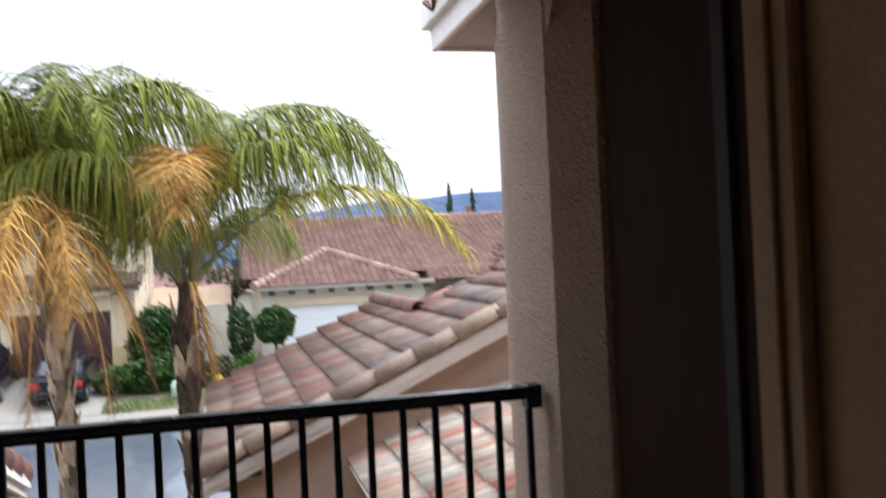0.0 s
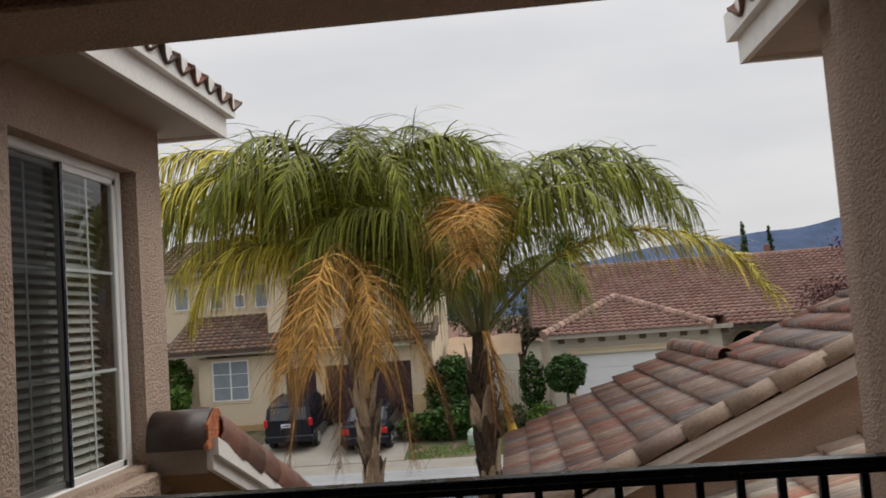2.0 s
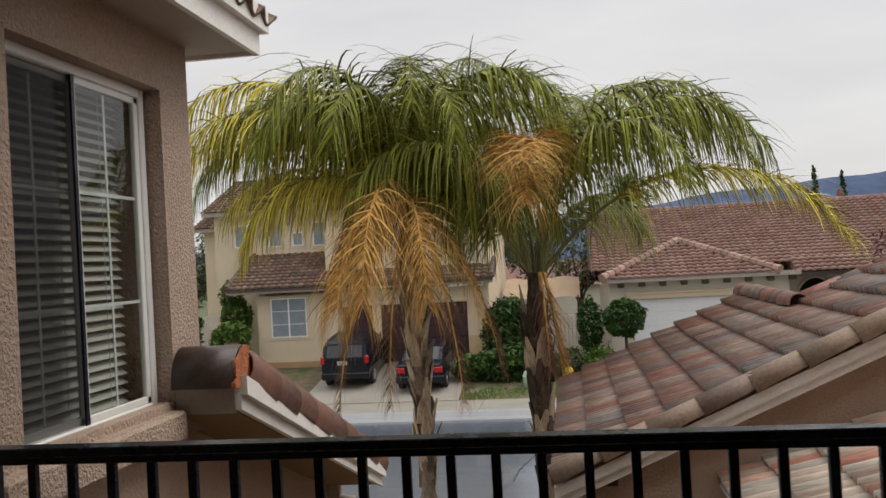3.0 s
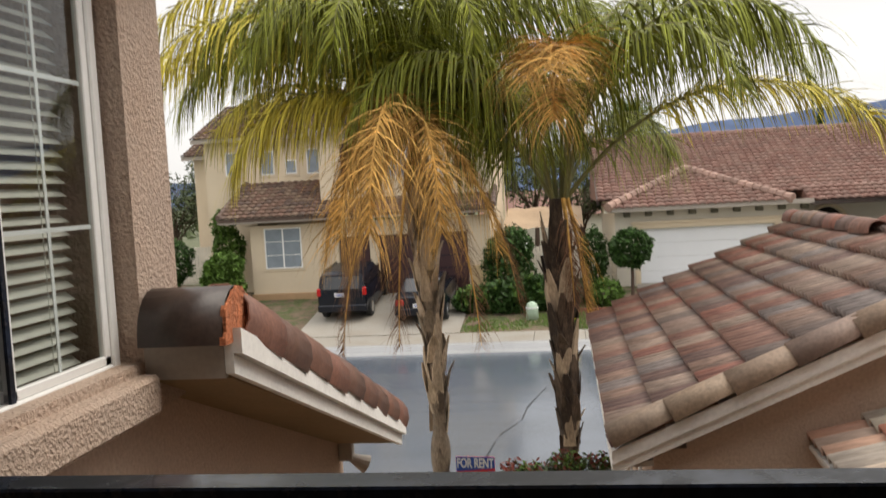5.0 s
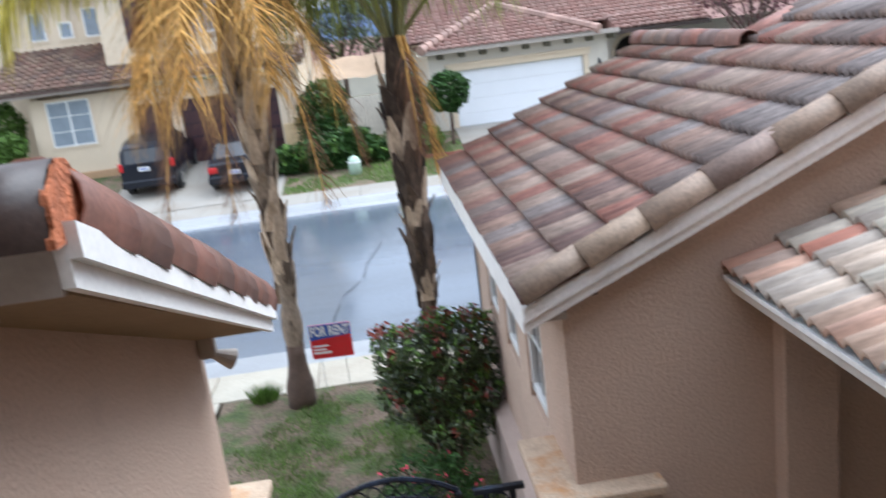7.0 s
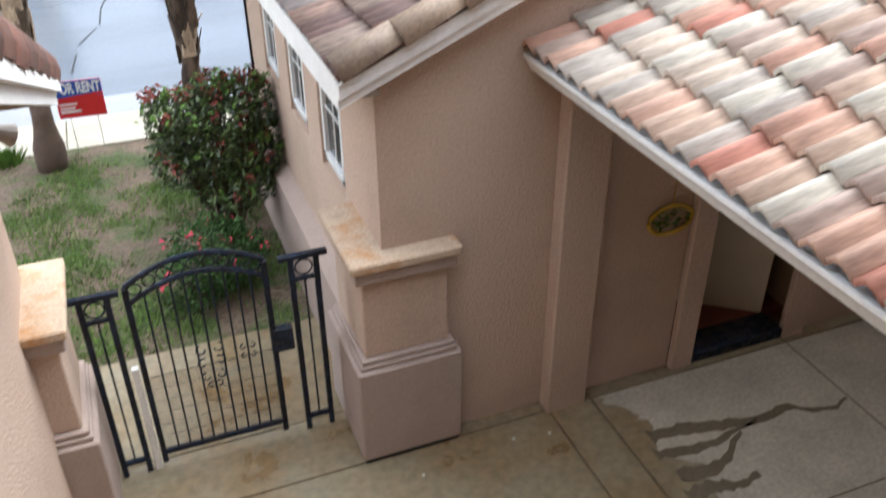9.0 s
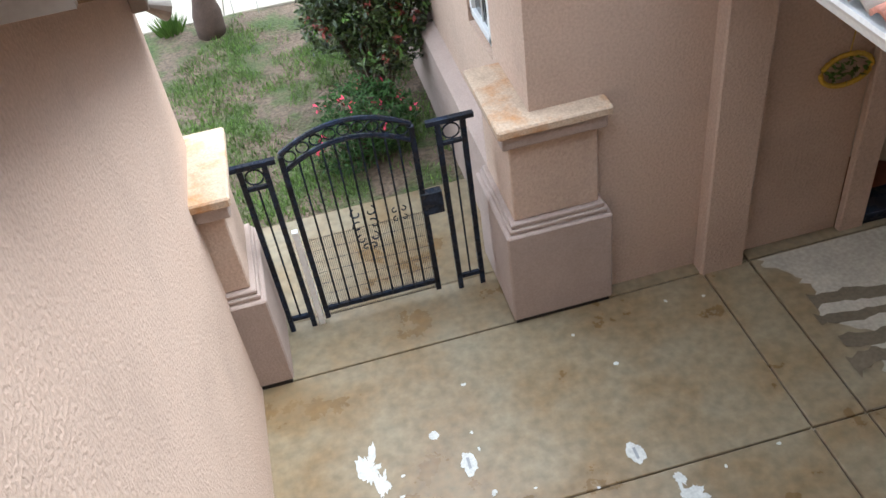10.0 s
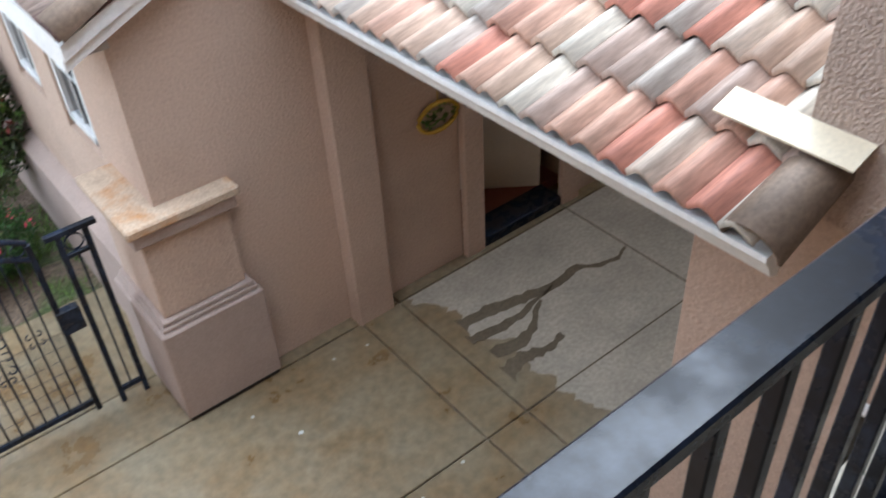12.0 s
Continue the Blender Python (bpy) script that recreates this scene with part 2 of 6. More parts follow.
LEAF_R = mat("leaf_red_tip", (0.16, 0.04, 0.03), 0.45, var=0.2, scale=3, fine=15, bump=0.0, rand=0.5, spec=0.15)
LEAF_P = mat("leaf_plum", (0.085, 0.03, 0.035), 0.6, var=0.2, scale=3, fine=15, bump=0.0, rand=0.5, spec=0.15)
LEAF_G = mat("leaf_greygreen", (0.075, 0.095, 0.045), 0.6, var=0.2, scale=3, fine=15, bump=0.0, rand=0.5, spec=0.15)
TWIG = mat("twig", (0.085, 0.055, 0.04), 0.9, var=0.2, scale=8, bump=0.2)
PINK = mat("petal_pink", (0.65, 0.06, 0.12), 0.6, var=0.15, scale=20, bump=0.0, rand=0.3)
CARPAINT = mat("navy_paint", (0.006, 0.008, 0.014), 0.25, var=0.1, scale=2, bump=0.0, coat=0.1, spec=0.25)
CARGLASS = mat("dark_glass", (0.012, 0.014, 0.016), 0.06, var=0.05, bump=0.0, spec=0.8)
RUBBER = mat("rubber", (0.02, 0.02, 0.02), 0.85, var=0.15, scale=10, bump=0.2)
CHROME = mat("chrome", (0.6, 0.6, 0.6), 0.15, 1.0, var=0.05, bump=0.0)
TAIL = mat("tail_lamp", (0.45, 0.01, 0.01), 0.2, var=0.05, bump=0.0)
PLATE = mat("plate_white", (0.7, 0.7, 0.7), 0.4, var=0.05, bump=0.0)
MAROON = mat("maroon_paint", (0.045, 0.014, 0.016), 0.5, var=0.15, scale=1.5, bump=0.05)
GARAGE_W = mat("garage_white", (0.78, 0.80, 0.82), 0.4, var=0.03, scale=0.8, bump=0.03)
FENCE = mat("fence_cream", (0.62, 0.57, 0.48), 0.7, var=0.12, scale=1.5, bump=0.1)
TARP = mat("tan_canvas", (0.40, 0.29, 0.19), 0.8, var=0.12, scale=1.2, bump=0.2)
BRICK = mat("brick", (0.22, 0.075, 0.05), 0.85, var=0.2, scale=8, bump=0.3)
SIGN_RED = mat("sign_red", (0.55, 0.02, 0.025), 0.4, var=0.04, bump=0.0)
SIGN_BLUE = mat("sign_blue", (0.02, 0.075, 0.34), 0.4, var=0.04, bump=0.0)
SIGN_WHITE = mat("sign_white", (0.75, 0.75, 0.75), 0.4, var=0.03, bump=0.0)
STEEL = mat("galvanised", (0.35, 0.35, 0.35), 0.4, 0.8, var=0.1, bump=0.05)
CHALK = mat("white_smudge", (0.55, 0.55, 0.51), 0.9, var=0.15, scale=14, bump=0.1)
# Distance haze is put into the blue of the hills
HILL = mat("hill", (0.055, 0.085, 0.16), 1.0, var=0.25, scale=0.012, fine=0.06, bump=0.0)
CLOUD = mat("low_cloud", (0.62, 0.64, 0.68), 1.0, var=0.1, scale=0.02, fine=0.1, bump=0.0)
HYDRANT = mat("hydrant_yellow", (0.55, 0.40, 0.03), 0.45, var=0.08, bump=0.05)
GREEN_BOX = mat("utility_green", (0.36, 0.47, 0.36), 0.5, var=0.08, bump=0.05)
DOORWHITE = mat("door_cream", (0.62, 0.55, 0.44), 0.45, var=0.05, bump=0.05)
REDFLOOR = mat("terracotta_floor", (0.22, 0.06, 0.035), 0.4, var=0.15, scale=3, bump=0.05)
YELLOW = mat("wreath_yellow", (0.5, 0.32, 0.03), 0.7, var=0.15, scale=8, bump=0.1)
# Near-black that stands for deep shade on the balcony side wall
DOOR_SHADE = mat("door_shade_brown", (0.028, 0.016, 0.011), 0.9, spec=0.08, var=0.2, scale=3, fine=40, bump=0.1, stretch=(1, 1, 0.15))
FARWALK = mat("damp_pavement", (0.30, 0.28, 0.245), 0.55, var=0.14, scale=0.7, fine=20, bump=0.1, dark=(0.23, 0.205, 0.17))
# Brown darkened to hold the shade of the balcony wall, casing and soffit
SHADE_BROWN = mat("shade_brown", (0.27, 0.185, 0.11), 0.85, var=0.12, scale=1.2, fine=40, bump=0.3, dist=0.006, spec=0.15)


# ---- mesh helpers ----
class Mesh:
    """Collects vertices and faces, then becomes one mesh object."""

    def __init__(self):
        self.v, self.f = [], []

    def add(self, verts, faces):
        n = len(self.v)
        self.v.extend(tuple(p) for p in verts)
        self.f.extend(tuple(i + n for i in q) for q in faces)
        return self

    def box(self, x0, y0, z0, x1, y1, z1, m=None):
        p = [(x, y, z) for z in (z0, z1) for y in (y0, y1) for x in (x0, x1)]
        if m is not None:
            p = [m @ Vector(q) for q in p]
        return self.add(p, [(0, 2, 3, 1), (4, 5, 7, 6), (0, 1, 5, 4), (2, 6, 7, 3), (0, 4, 6, 2), (1, 3, 7, 5)])

    def soft(self, x0, y0, z0, x1, y1, z1, c=0.01, m=None):
        """A box with chamfered edges."""
        X, Y, Z = (x0, x1), (y0, y1), (z0, z1)
        sx, sy, sz = (c, -c), (c, -c), (c, -c)
        v, idx = [], {}
        for i in (0, 1):
            for j in (0, 1):
                for k in (0, 1):
                    for a in range(3):
                        p = [X[i] + sx[i], Y[j] + sy[j], Z[k] + sz[k]]
                        p[a] = (X[i], Y[j], Z[k])[a]
                        idx[i, j, k, a] = len(v)
                        v.append(m @ Vector(p) if m is not None else p)
        f = []
        for s in (0, 1):
            q = [idx[s, 0, 0, 0], idx[s, 1, 0, 0], idx[s, 1, 1, 0], idx[s, 0, 1, 0]]
            f.append(q if s else q[::-1])
            q = [idx[0, s, 0, 1], idx[0, s, 1, 1], idx[1, s, 1, 1], idx[1, s, 0, 1]]
            f.append(q if s else q[::-1])
            q = [idx[0, 0, s, 2], idx[1, 0, s, 2], idx[1, 1, s, 2], idx[0, 1, s, 2]]
            f.append(q if s else q[::-1])
        for s in (0, 1):
            for u in (0, 1):
                f.append((idx[s, u, 0, 0], idx[s, u, 1, 0], idx[s, u, 1, 1], idx[s, u, 0, 1]))
                f.append((idx[s, 0, u, 0], idx[s, 1, u, 0], idx[s, 1, u, 2], idx[s, 0, u, 2]))
                f.append((idx[0, s, u, 1], idx[1, s, u, 1], idx[1, s, u, 2], idx[0, s, u, 2]))
        for i in (0, 1):
            for j in (0, 1):
                for k in (0, 1):
                    f.append((idx[i, j, k, 0], idx[i, j, k, 1], idx[i, j, k, 2]))
        return self.add(v, f)

    def prism(self, poly, axis, a, b):
        """poly, two coordinates in the order of the other axes, drawn from a to b along axis."""
        def at(p, q):
            return {"x": (q, p[0], p[1]), "y": (p[0], q, p[1]), "z": (p[0], p[1], q)}[axis]
        n = len(poly)
        v = [at(p, a) for p in poly] + [at(p, b) for p in poly]
        f = [tuple(range(n))[::-1], tuple(range(n, 2 * n))] + [(i, (i + 1) % n, (i + 1) % n + n, i + n) for i in range(n)]
        return self.add(v, f)

    def tube(self, pts, radii, n=8, caps=True):
        pts = [Vector(p) for p in pts]
        if not hasattr(radii, "__len__"):
            radii = [radii] * len(pts)
        v, f, up = [], [], Vector((0.013, 0.021, 1))
        for i, p in enumerate(pts):
            d = (pts[min(i + 1, len(pts) - 1)] - pts[max(i - 1, 0)]).normalized()
            a = d.cross(up if abs(d.z) < 0.95 else Vector((1, 0.02, 0))).normalized()
            b = a.cross(d).normalized()
            for k in range(n):
                t = 2 * math.pi * k / n
                v.append(p + (a * math.cos(t) + b * math.sin(t)) * radii[i])
        for i in range(len(pts) - 1):
            for k in range(n):
                f.append((i * n + k, i * n + (k + 1) % n, (i + 1) * n + (k + 1) % n, (i + 1) * n + k))
        if caps:
            f += [tuple(range(n))[::-1], tuple(range((len(pts) - 1) * n, len(pts) * n))]
        return self.add(v, f)

    def data(self, name, material, smooth=False):
        me = bpy.data.meshes.new(name)
        me.from_pydata(self.v, [], self.f)
        bm = bmesh.new()
        bm.from_mesh(me)
        if len(self.f) < 20000:
            bmesh.ops.recalc_face_normals(bm, faces=bm.faces)
        bm.to_mesh(me)
        bm.free()
        me.materials.append(material)
        if smooth:
            me.polygons.foreach_set("use_smooth", [True] * len(me.polygons))
        return me


def part(name, mesh, material, parent=None, label="", smooth=False, at=None):
    ob = new(name, mesh.data(name, material, smooth))
    if parent is not None:
        ob.parent = parent
    if at is not None:
        ob.matrix_local = at
    if label:
        tagged(ob, label)
    return ob


def thing(name, x=0, y=0, z=0, label="", category="", group="", kind="", rz=0):
    e = new(name)
    e.empty_display_size = 0.1
    e.matrix_world = pose(x, y, z, 0, 0, rz)
    return tagged(e, label, category, group, kind)


def setting(name, mesh, material, label="", category=""):
    return tagged(part(name, mesh, material), label, category or "structure", kind="structure")


def wall_x(mesh, x0, x1, y0, y1, z0, z1, holes=()):
    """A wall between x0 and x1 thick, running along y, with holes (ya, za, yb, zb) cut through."""
    ys = sorted({y0, y1, *[h[0] for h in holes], *[h[2] for h in holes]})
    for a, b in zip(ys, ys[1:]):
        zs = z0
        for h in sorted((h for h in holes if h[0] <= a and h[2] >= b), key=lambda h: h[1]):
            if h[1] > zs:
                mesh.box(x0, a, zs, x1, b, h[1])
            zs = h[3]
        if z1 > zs:
            mesh.box(x0, a, zs, x1, b, z1)
    return mesh


def wall_y(mesh, y0, y1, x0, x1, z0, z1, holes=()):
    """A wall between y0 and y1 thick, running along x, with holes (xa, za, xb, zb)."""
    xs = sorted({x0, x1, *[h[0] for h in holes], *[h[2] for h in holes]})
    for a, b in zip(xs, xs[1:]):
        zs = z0
        for h in sorted((h for h in holes if h[0] <= a and h[2] >= b), key=lambda h: h[1]):
            if h[1] > zs:
                mesh.box(a, y0, zs, b, y1, h[1])
            zs = h[3]
        if z1 > zs:
            mesh.box(a, y0, zs, b, y1, z1)
    return mesh


def tile_profile(w, rolls, h, steps):
    """Across a tile: low rolls side by side, as points (across, up)."""
    n = rolls * steps
    return [(w * i / n, h * (0.5 - 0.5 * math.cos(2 * math.pi * i / steps)) ** 0.8) for i in range(n + 1)]


def tile_piece(w, l, rolls=2, h=0.03, steps=6, thick=0.034, lip=0.05):
    """One tile, lower edge at y = 0, running up along y, tail sunk under the next row."""
    pr = tile_profile(w * 1.0, rolls, h, steps)
    n = len(pr)
    m = Mesh()
    v = [(x, 0, z + lip) for x, z in pr] + [(x, l * 1.08, z) for x, z in pr] + [(x, 0, z + lip - thick) for x, z in pr]
    f = [(i, i + 1, n + i + 1, n + i) for i in range(n - 1)] + [(2 * n + i, 2 * n + i + 1, i + 1, i) for i in range(n - 1)]
    f += [(0, n, 2 * n), (n - 1, 2 * n - 1, 3 * n - 1)]
    return m.add(v, f)


def frame3(o, u, v):
    """A matrix with x along u, y along v, at o."""
    u, v = Vector(u).normalized(), Vector(v).normalized()
    n = u.cross(v)
    return Matrix(((u.x, v.x, n.x, o[0]), (u.y, v.y, n.y, o[1]), (u.z, v.z, n.z, o[2]), (0, 0, 0, 1)))


def tile_field(parent, o, u, v, nu, nv, w, l, material, keep=None, limit=300, rest=None, **k):
    """Rows of roof tiles from o: nu along u, nv up along v; each tile an object of its own on one mesh, up to limit."""
    base = tile_piece(w, l, **k).data("roof_tile", material, True)
    m0 = frame3(o, u, v)
    spare, made = Mesh(), 0
    src = tile_piece(w, l, **k)
    for j in range(nv):
        for i in range(nu):
            if keep and not keep(i, j):
                continue
            jit = random.uniform(-0.006, 0.006)
            m = m0 @ pose(i * w + random.uniform(-0.003, 0.003), j * l + jit, random.uniform(0, 0.004), random.uniform(-0.5, 0.5), 0, random.uniform(-0.4, 0.4))
            if made < limit:
                ob = new("roof_tile", base)
                ob.parent = parent
                ob.matrix_local = parent.matrix_world.inverted() @ m if parent is not None else m
                made += 1
            else:
                spare.add([m @ Vector(p) for p in src.v], src.f)
    if spare.v:
        ob = part("roof_tiles", spare, rest or material, parent, smooth=True)
        tagged(ob, kind="stuff")


def barrel(l, r0, r1, n=9, thick=0.014, arc=200, squash=1.0):
    """A half-round cap tile along y from 0 to l; wider at its lower end (y = 0)."""
    m = Mesh()
    v, f = [], []
    for y, r in ((0, r0), (l, r1)):
        for rr in (r, r - thick):
            for k in range(n + 1):
                t = radians(90 - arc / 2 + arc * k / n)
                v.append((rr * math.cos(t), y, rr * math.sin(t) * squash))
    q = n + 1
    for k in range(n):
        f += [(k, k + 1, 2 * q + k + 1, 2 * q + k), (q + k, 3 * q + k, 3 * q + k + 1, q + k + 1), (k, q + k, q + k + 1, k + 1), (2 * q + k, 2 * q + k + 1, 3 * q + k + 1, 3 * q + k)]
    return m.add(v, f)


def cap_run(parent, a, b, r, l, material, name="ridge_tile", squash=1.0, arc=200, r2=0.82):
    """Overlapping cap tiles from the low end a up to b."""
    a, b = Vector(a), Vector(b)
    d = b - a
    n = max(1, round(d.length / l))
    step = d.length / n
    base = barrel(step * 1.12, r, r * r2, arc=arc, squash=squash).data(name, material, True)
    side = d.cross(Vector((0, 0, 1))).normalized()
    m0 = frame3(a, side, d)
    for i in range(n):
        ob = new(name, base)
        ob.parent = parent
        m = m0 @ pose(random.uniform(-0.006, 0.006), i * step, random.uniform(-0.004, 0.006), 2.0, random.uniform(-3, 3), random.uniform(-1.2, 1.2))
        ob.matrix_local = parent.matrix_world.inverted() @ m if parent is not None else m


def split(mesh):
    """The loose pieces of a mesh, each as a mesh of its own."""
    up = list(range(len(mesh.v)))
    def root(i):
        while up[i] != i:
            up[i] = up[up[i]]
            i = up[i]
        return i
    for q in mesh.f:
        for i in q[1:]:
            up[root(i)] = root(q[0])
    groups = {}
    for q in mesh.f:
        groups.setdefault(root(q[0]), []).append(q)
    out = []
    for fs in groups.values():
        ids = sorted({i for q in fs for i in q})
        at = {i: k for k, i in enumerate(ids)}
        out.append(Mesh().add([mesh.v[i] for i in ids], [tuple(at[i] for i in q) for q in fs]))
    return out


# ---- ground ----
g = Mesh()
g.add([(-900, -300, -0.9), (900, -300, -0.9), (900, 1500, -0.9), (-900, 1500, -0.9)], [(0, 1, 2, 3)])
setting("ground", g, GROUND, "flat green-brown land reaching the horizon", "ground")

FLOOR = 3.18
WALL_X = -2.0
UPX = -1.88
EAVE_Z = 3.04
SLOPE = 0.44


def sheet(nx, ny, x0, y0, x1, y1, z, wob=0.0, skirt=0.6):
    """A gently uneven slab of ground with a skirt; z is a function of x and y."""
    m = Mesh()
    v, f = [], []
    for j in range(ny + 1):
        for i in range(nx + 1):
            x, y = x0 + (x1 - x0) * i / nx, y0 + (y1 - y0) * j / ny
            v.append((x, y, z(x, y) + wob * noise.noise((x * 1.3, y * 1.3, 3.1))))
    for j in range(ny):
        for i in range(nx):
            a = j * (nx + 1) + i
            f.append((a, a + 1, a + nx + 2, a + nx + 1))
    m.add(v, f)
    return m


def fall(y):
    """The land falls gently from the courtyard gate to the pavement."""
    return -0.02 - 0.03 * min(1, max(0, (y - 9.3) / 4.6))


# courtyard slabs between the joints
slabs = thing("floor", label="brown-stained damp concrete slabs of the courtyard", category="floor", kind="structure")
xs, ys = [-2.02, 1.48, 1.86, 3.81, 6.6], [2.0, 5.83, 7.38, 7.98]
for i in range(len(xs) - 1):
    for j in range(len(ys) - 1):
        s = Mesh().soft(xs[i] + 0.006, ys[j] + 0.006, -0.15, xs[i + 1] - 0.006, ys[j + 1] - 0.006, 0.0, 0.006)
        part("slab", s, CONCRETE, slabs)
part("slab", Mesh().soft(-2.7, 7.99, -0.16, 0.2, 9.3, -0.01, 0.01), CONCRETE, slabs)
part("bedding", Mesh().box(-2.0, 2.0, -0.3, 6.6, 7.98, -0.03), CONCRETE_DRY, slabs)

setting("lawn", sheet(40, 40, -3.3, 9.3, 0.35, 14.0, lambda x, y: fall(y) - 0.01, 0.05), LAWN, "patchy wet front lawn with bare soil", "lawn")
setting("driveway", sheet(4, 20, -9.0, 8.0, -3.34, 14.0, lambda x, y: fall(y)), WALKWAY, "pale concrete driveway beside the lawn", "driveway")
setting("planting_bed", sheet(20, 10, 0.35, 12.0, 14.0, 14.0, lambda x, y: fall(y) - 0.01, 0.05), LAWN, "grassy strip along the front of the house", "lawn")

walk_near = thing("pavement", label="pale concrete pavement slabs along the near side", category="pavement", kind="structure")
for i in range(26):
    x = -20 + i * 1.5
    part("slab", Mesh().soft(x + 0.006, 14.01, -0.35, x + 1.494, 15.0, -0.045, 0.01), WALKWAY, walk_near)
kerb = Mesh().prism([(15.0, -0.06), (15.25, -0.08), (15.42, -0.20), (16.2, -0.24), (16.2, -0.8), (15.0, -0.8)], "x", -60, 60)
setting("kerb", kerb, GUTTER, "rolled grey concrete kerb and gutter, near side", "kerb")
road = sheet(2, 14, -80, 16.2, 80, 27.5, lambda x, y: -0.24 + 0.10 * math.sin(math.pi * (y - 16.2) / 11.3))
setting("road", road, ASPHALT, "wet asphalt road, the sky's reflection put into its blue-grey", "road")
cr = Mesh()
for pts in ([(-1.9, 17.3), (-1.75, 18.6), (-1.35, 19.6), (-1.28, 20.6), (-0.9, 22.4)], [(-3.6, 25.2), (-1.0, 25.6), (2.6, 25.3)], [(3.4, 18.5), (2.8, 21.0), (2.9, 23.5), (2.2, 26.5)]):
    for (xa, ya), (xb, yb) in zip(pts, pts[1:]):
        d = Vector((xb - xa, yb - ya, 0)).normalized().cross(Vector((0, 0, 1))) * 0.012
        z = -0.234 + 0.10 * math.sin(math.pi * ((ya + yb) / 2 - 16.2) / 11.3)
        cr.add([(xa - d.x, ya - d.y, z), (xa + d.x, ya + d.y, z), (xb + d.x, yb + d.y, z), (xb - d.x, yb - d.y, z)], [(0, 1, 2, 3)])
setting("road_crack", cr, RUBBER, "thin sealed cracks across the asphalt", "road crack")
kerb2 = Mesh().prism([(27.5, -0.24), (27.9, -0.22), (28.05, -0.09), (28.3, -0.06), (28.3, -0.8), (27.5, -0.8)], "x", -60, 60)
setting("kerb_far", kerb2, GUTTER, "rolled concrete kerb on the far side", "kerb")
walk_far = thing("pavement_far", label="pale concrete pavement slabs on the far side", category="pavement", kind="structure")
for i in range(34):
    x = -27 + i * 1.6
    part("slab", Mesh().soft(x + 0.006, 28.3, -0.5, x + 1.594, 30.1, -0.05, 0.01), FARWALK, walk_far)


def rise(x, y):
    return -0.07 + 0.80 * min(1, max(0, (y - 30.1) / 5.2))


setting("lawn_far", sheet(60, 20, -60, 30.1, 60, 60, rise, 0.06), LAWN, "green front gardens across the road", "lawn")
setting("driveway_far", sheet(2, 8, -9.6, 30.1, -3.9, 35.6, lambda x, y: rise(x, y) + 0.035), FARWALK, "wet concrete driveway of the cream house", "driveway")
setting("driveway_side", sheet(2, 8, 2.3, 30.1, 8.0, 35.6, lambda x, y: rise(x, y) + 0.035), FARWALK, "concrete driveway of the pale house", "driveway")

# ---- the balcony ----
setting("balcony_floor", Mesh().box(-1.9, 0.95, 2.9, 1.75, 3.3, FLOOR), CONCRETE_DRY, "grey balcony deck", "floor")
setting("ceiling", Mesh().box(-2.2, -2.5, 6.05, 2.2, 3.52, 6.2), STUCCO, "tan stucco balcony ceiling", "ceiling")
setting("balcony_beam", Mesh().soft(-2.0, 3.06, 5.905, 1.75, 3.53, 6.1, 0.012), STUCCO_TRIM, "tan stucco beam over the balcony opening", "beam")
for s, nm in ((1, "balcony_pillar_1"), (-1, "balcony_pillar_2")):
    xa, xb = (1.36, 1.76) if s > 0 else (-2.2, -1.90)
    p = Mesh()
    if s > 0:
        p.prism([(1.38, 3.53), (1.38, 3.0), (1.51, 2.84), (1.75, 2.84), (1.75, 3.53)], "z", FLOOR, 5.955)
    else:
        p.soft(xa, 3.06, FLOOR, xb, 3.53, 5.955, 0.015)
    p.prism([(3.07, 5.50), (2.995, 5.53), (2.985, 5.60), (2.94, 5.65), (2.90, 5.74), (2.89, 5.80), (2.82, 5.84), (2.82, 6.05), (3.07, 6.05)], "x", xa + 0.03, xb)
    setting(nm, p, STUCCO_TRIM, "rough tan stucco balcony pillar with a stepped corbel", "pillar")
# Side wall in darkened brown; the balcony's shade is put into its colour
setting("wall_balcony_right", Mesh().box(1.57, 0.6, FLOOR, 1.78, 2.84, 6.05), SHADE_BROWN, "balcony side wall, its shade put into a dark brown", "wall")
setting("wall_balcony_left", Mesh().box(-2.0, 0.6, FLOOR, -1.8, 3.06, 6.05), STUCCO, "shaded stucco side wall of the balcony", "wall")
setting("wall_door", wall_y(Mesh(), 0.75, 0.95, -2.2, 2.2, FLOOR, 6.05, [(-1.5, FLOOR, 1.25, 5.62)]), STUCCO, "house wall with the balcony doorway", "wall")
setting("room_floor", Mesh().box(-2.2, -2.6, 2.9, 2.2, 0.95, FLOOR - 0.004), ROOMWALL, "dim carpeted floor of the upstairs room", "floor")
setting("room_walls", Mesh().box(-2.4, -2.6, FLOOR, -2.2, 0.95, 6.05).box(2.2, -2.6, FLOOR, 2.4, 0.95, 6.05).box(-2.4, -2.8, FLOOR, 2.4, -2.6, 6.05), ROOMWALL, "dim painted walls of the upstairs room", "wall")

# ---- left wing, upper storey with the window ----
WY0, WY1, WZ0, WZ1 = 3.72, 4.95, 4.10, 5.70
up = wall_x(Mesh(), -2.25, UPX, 3.53, 5.28, 3.9, 6.1, [(WY0, WZ0, WY1, WZ1)])
setting("wall_left_upper", up, STUCCO_TRIM, "tan stucco wall of the left wing around the window", "wall")
setting("wall_left_upper_front", Mesh().box(-9, 5.06, 3.9, -2.25, 5.28, 6.1), STUCCO, "tan stucco front wall of the left wing", "wall")
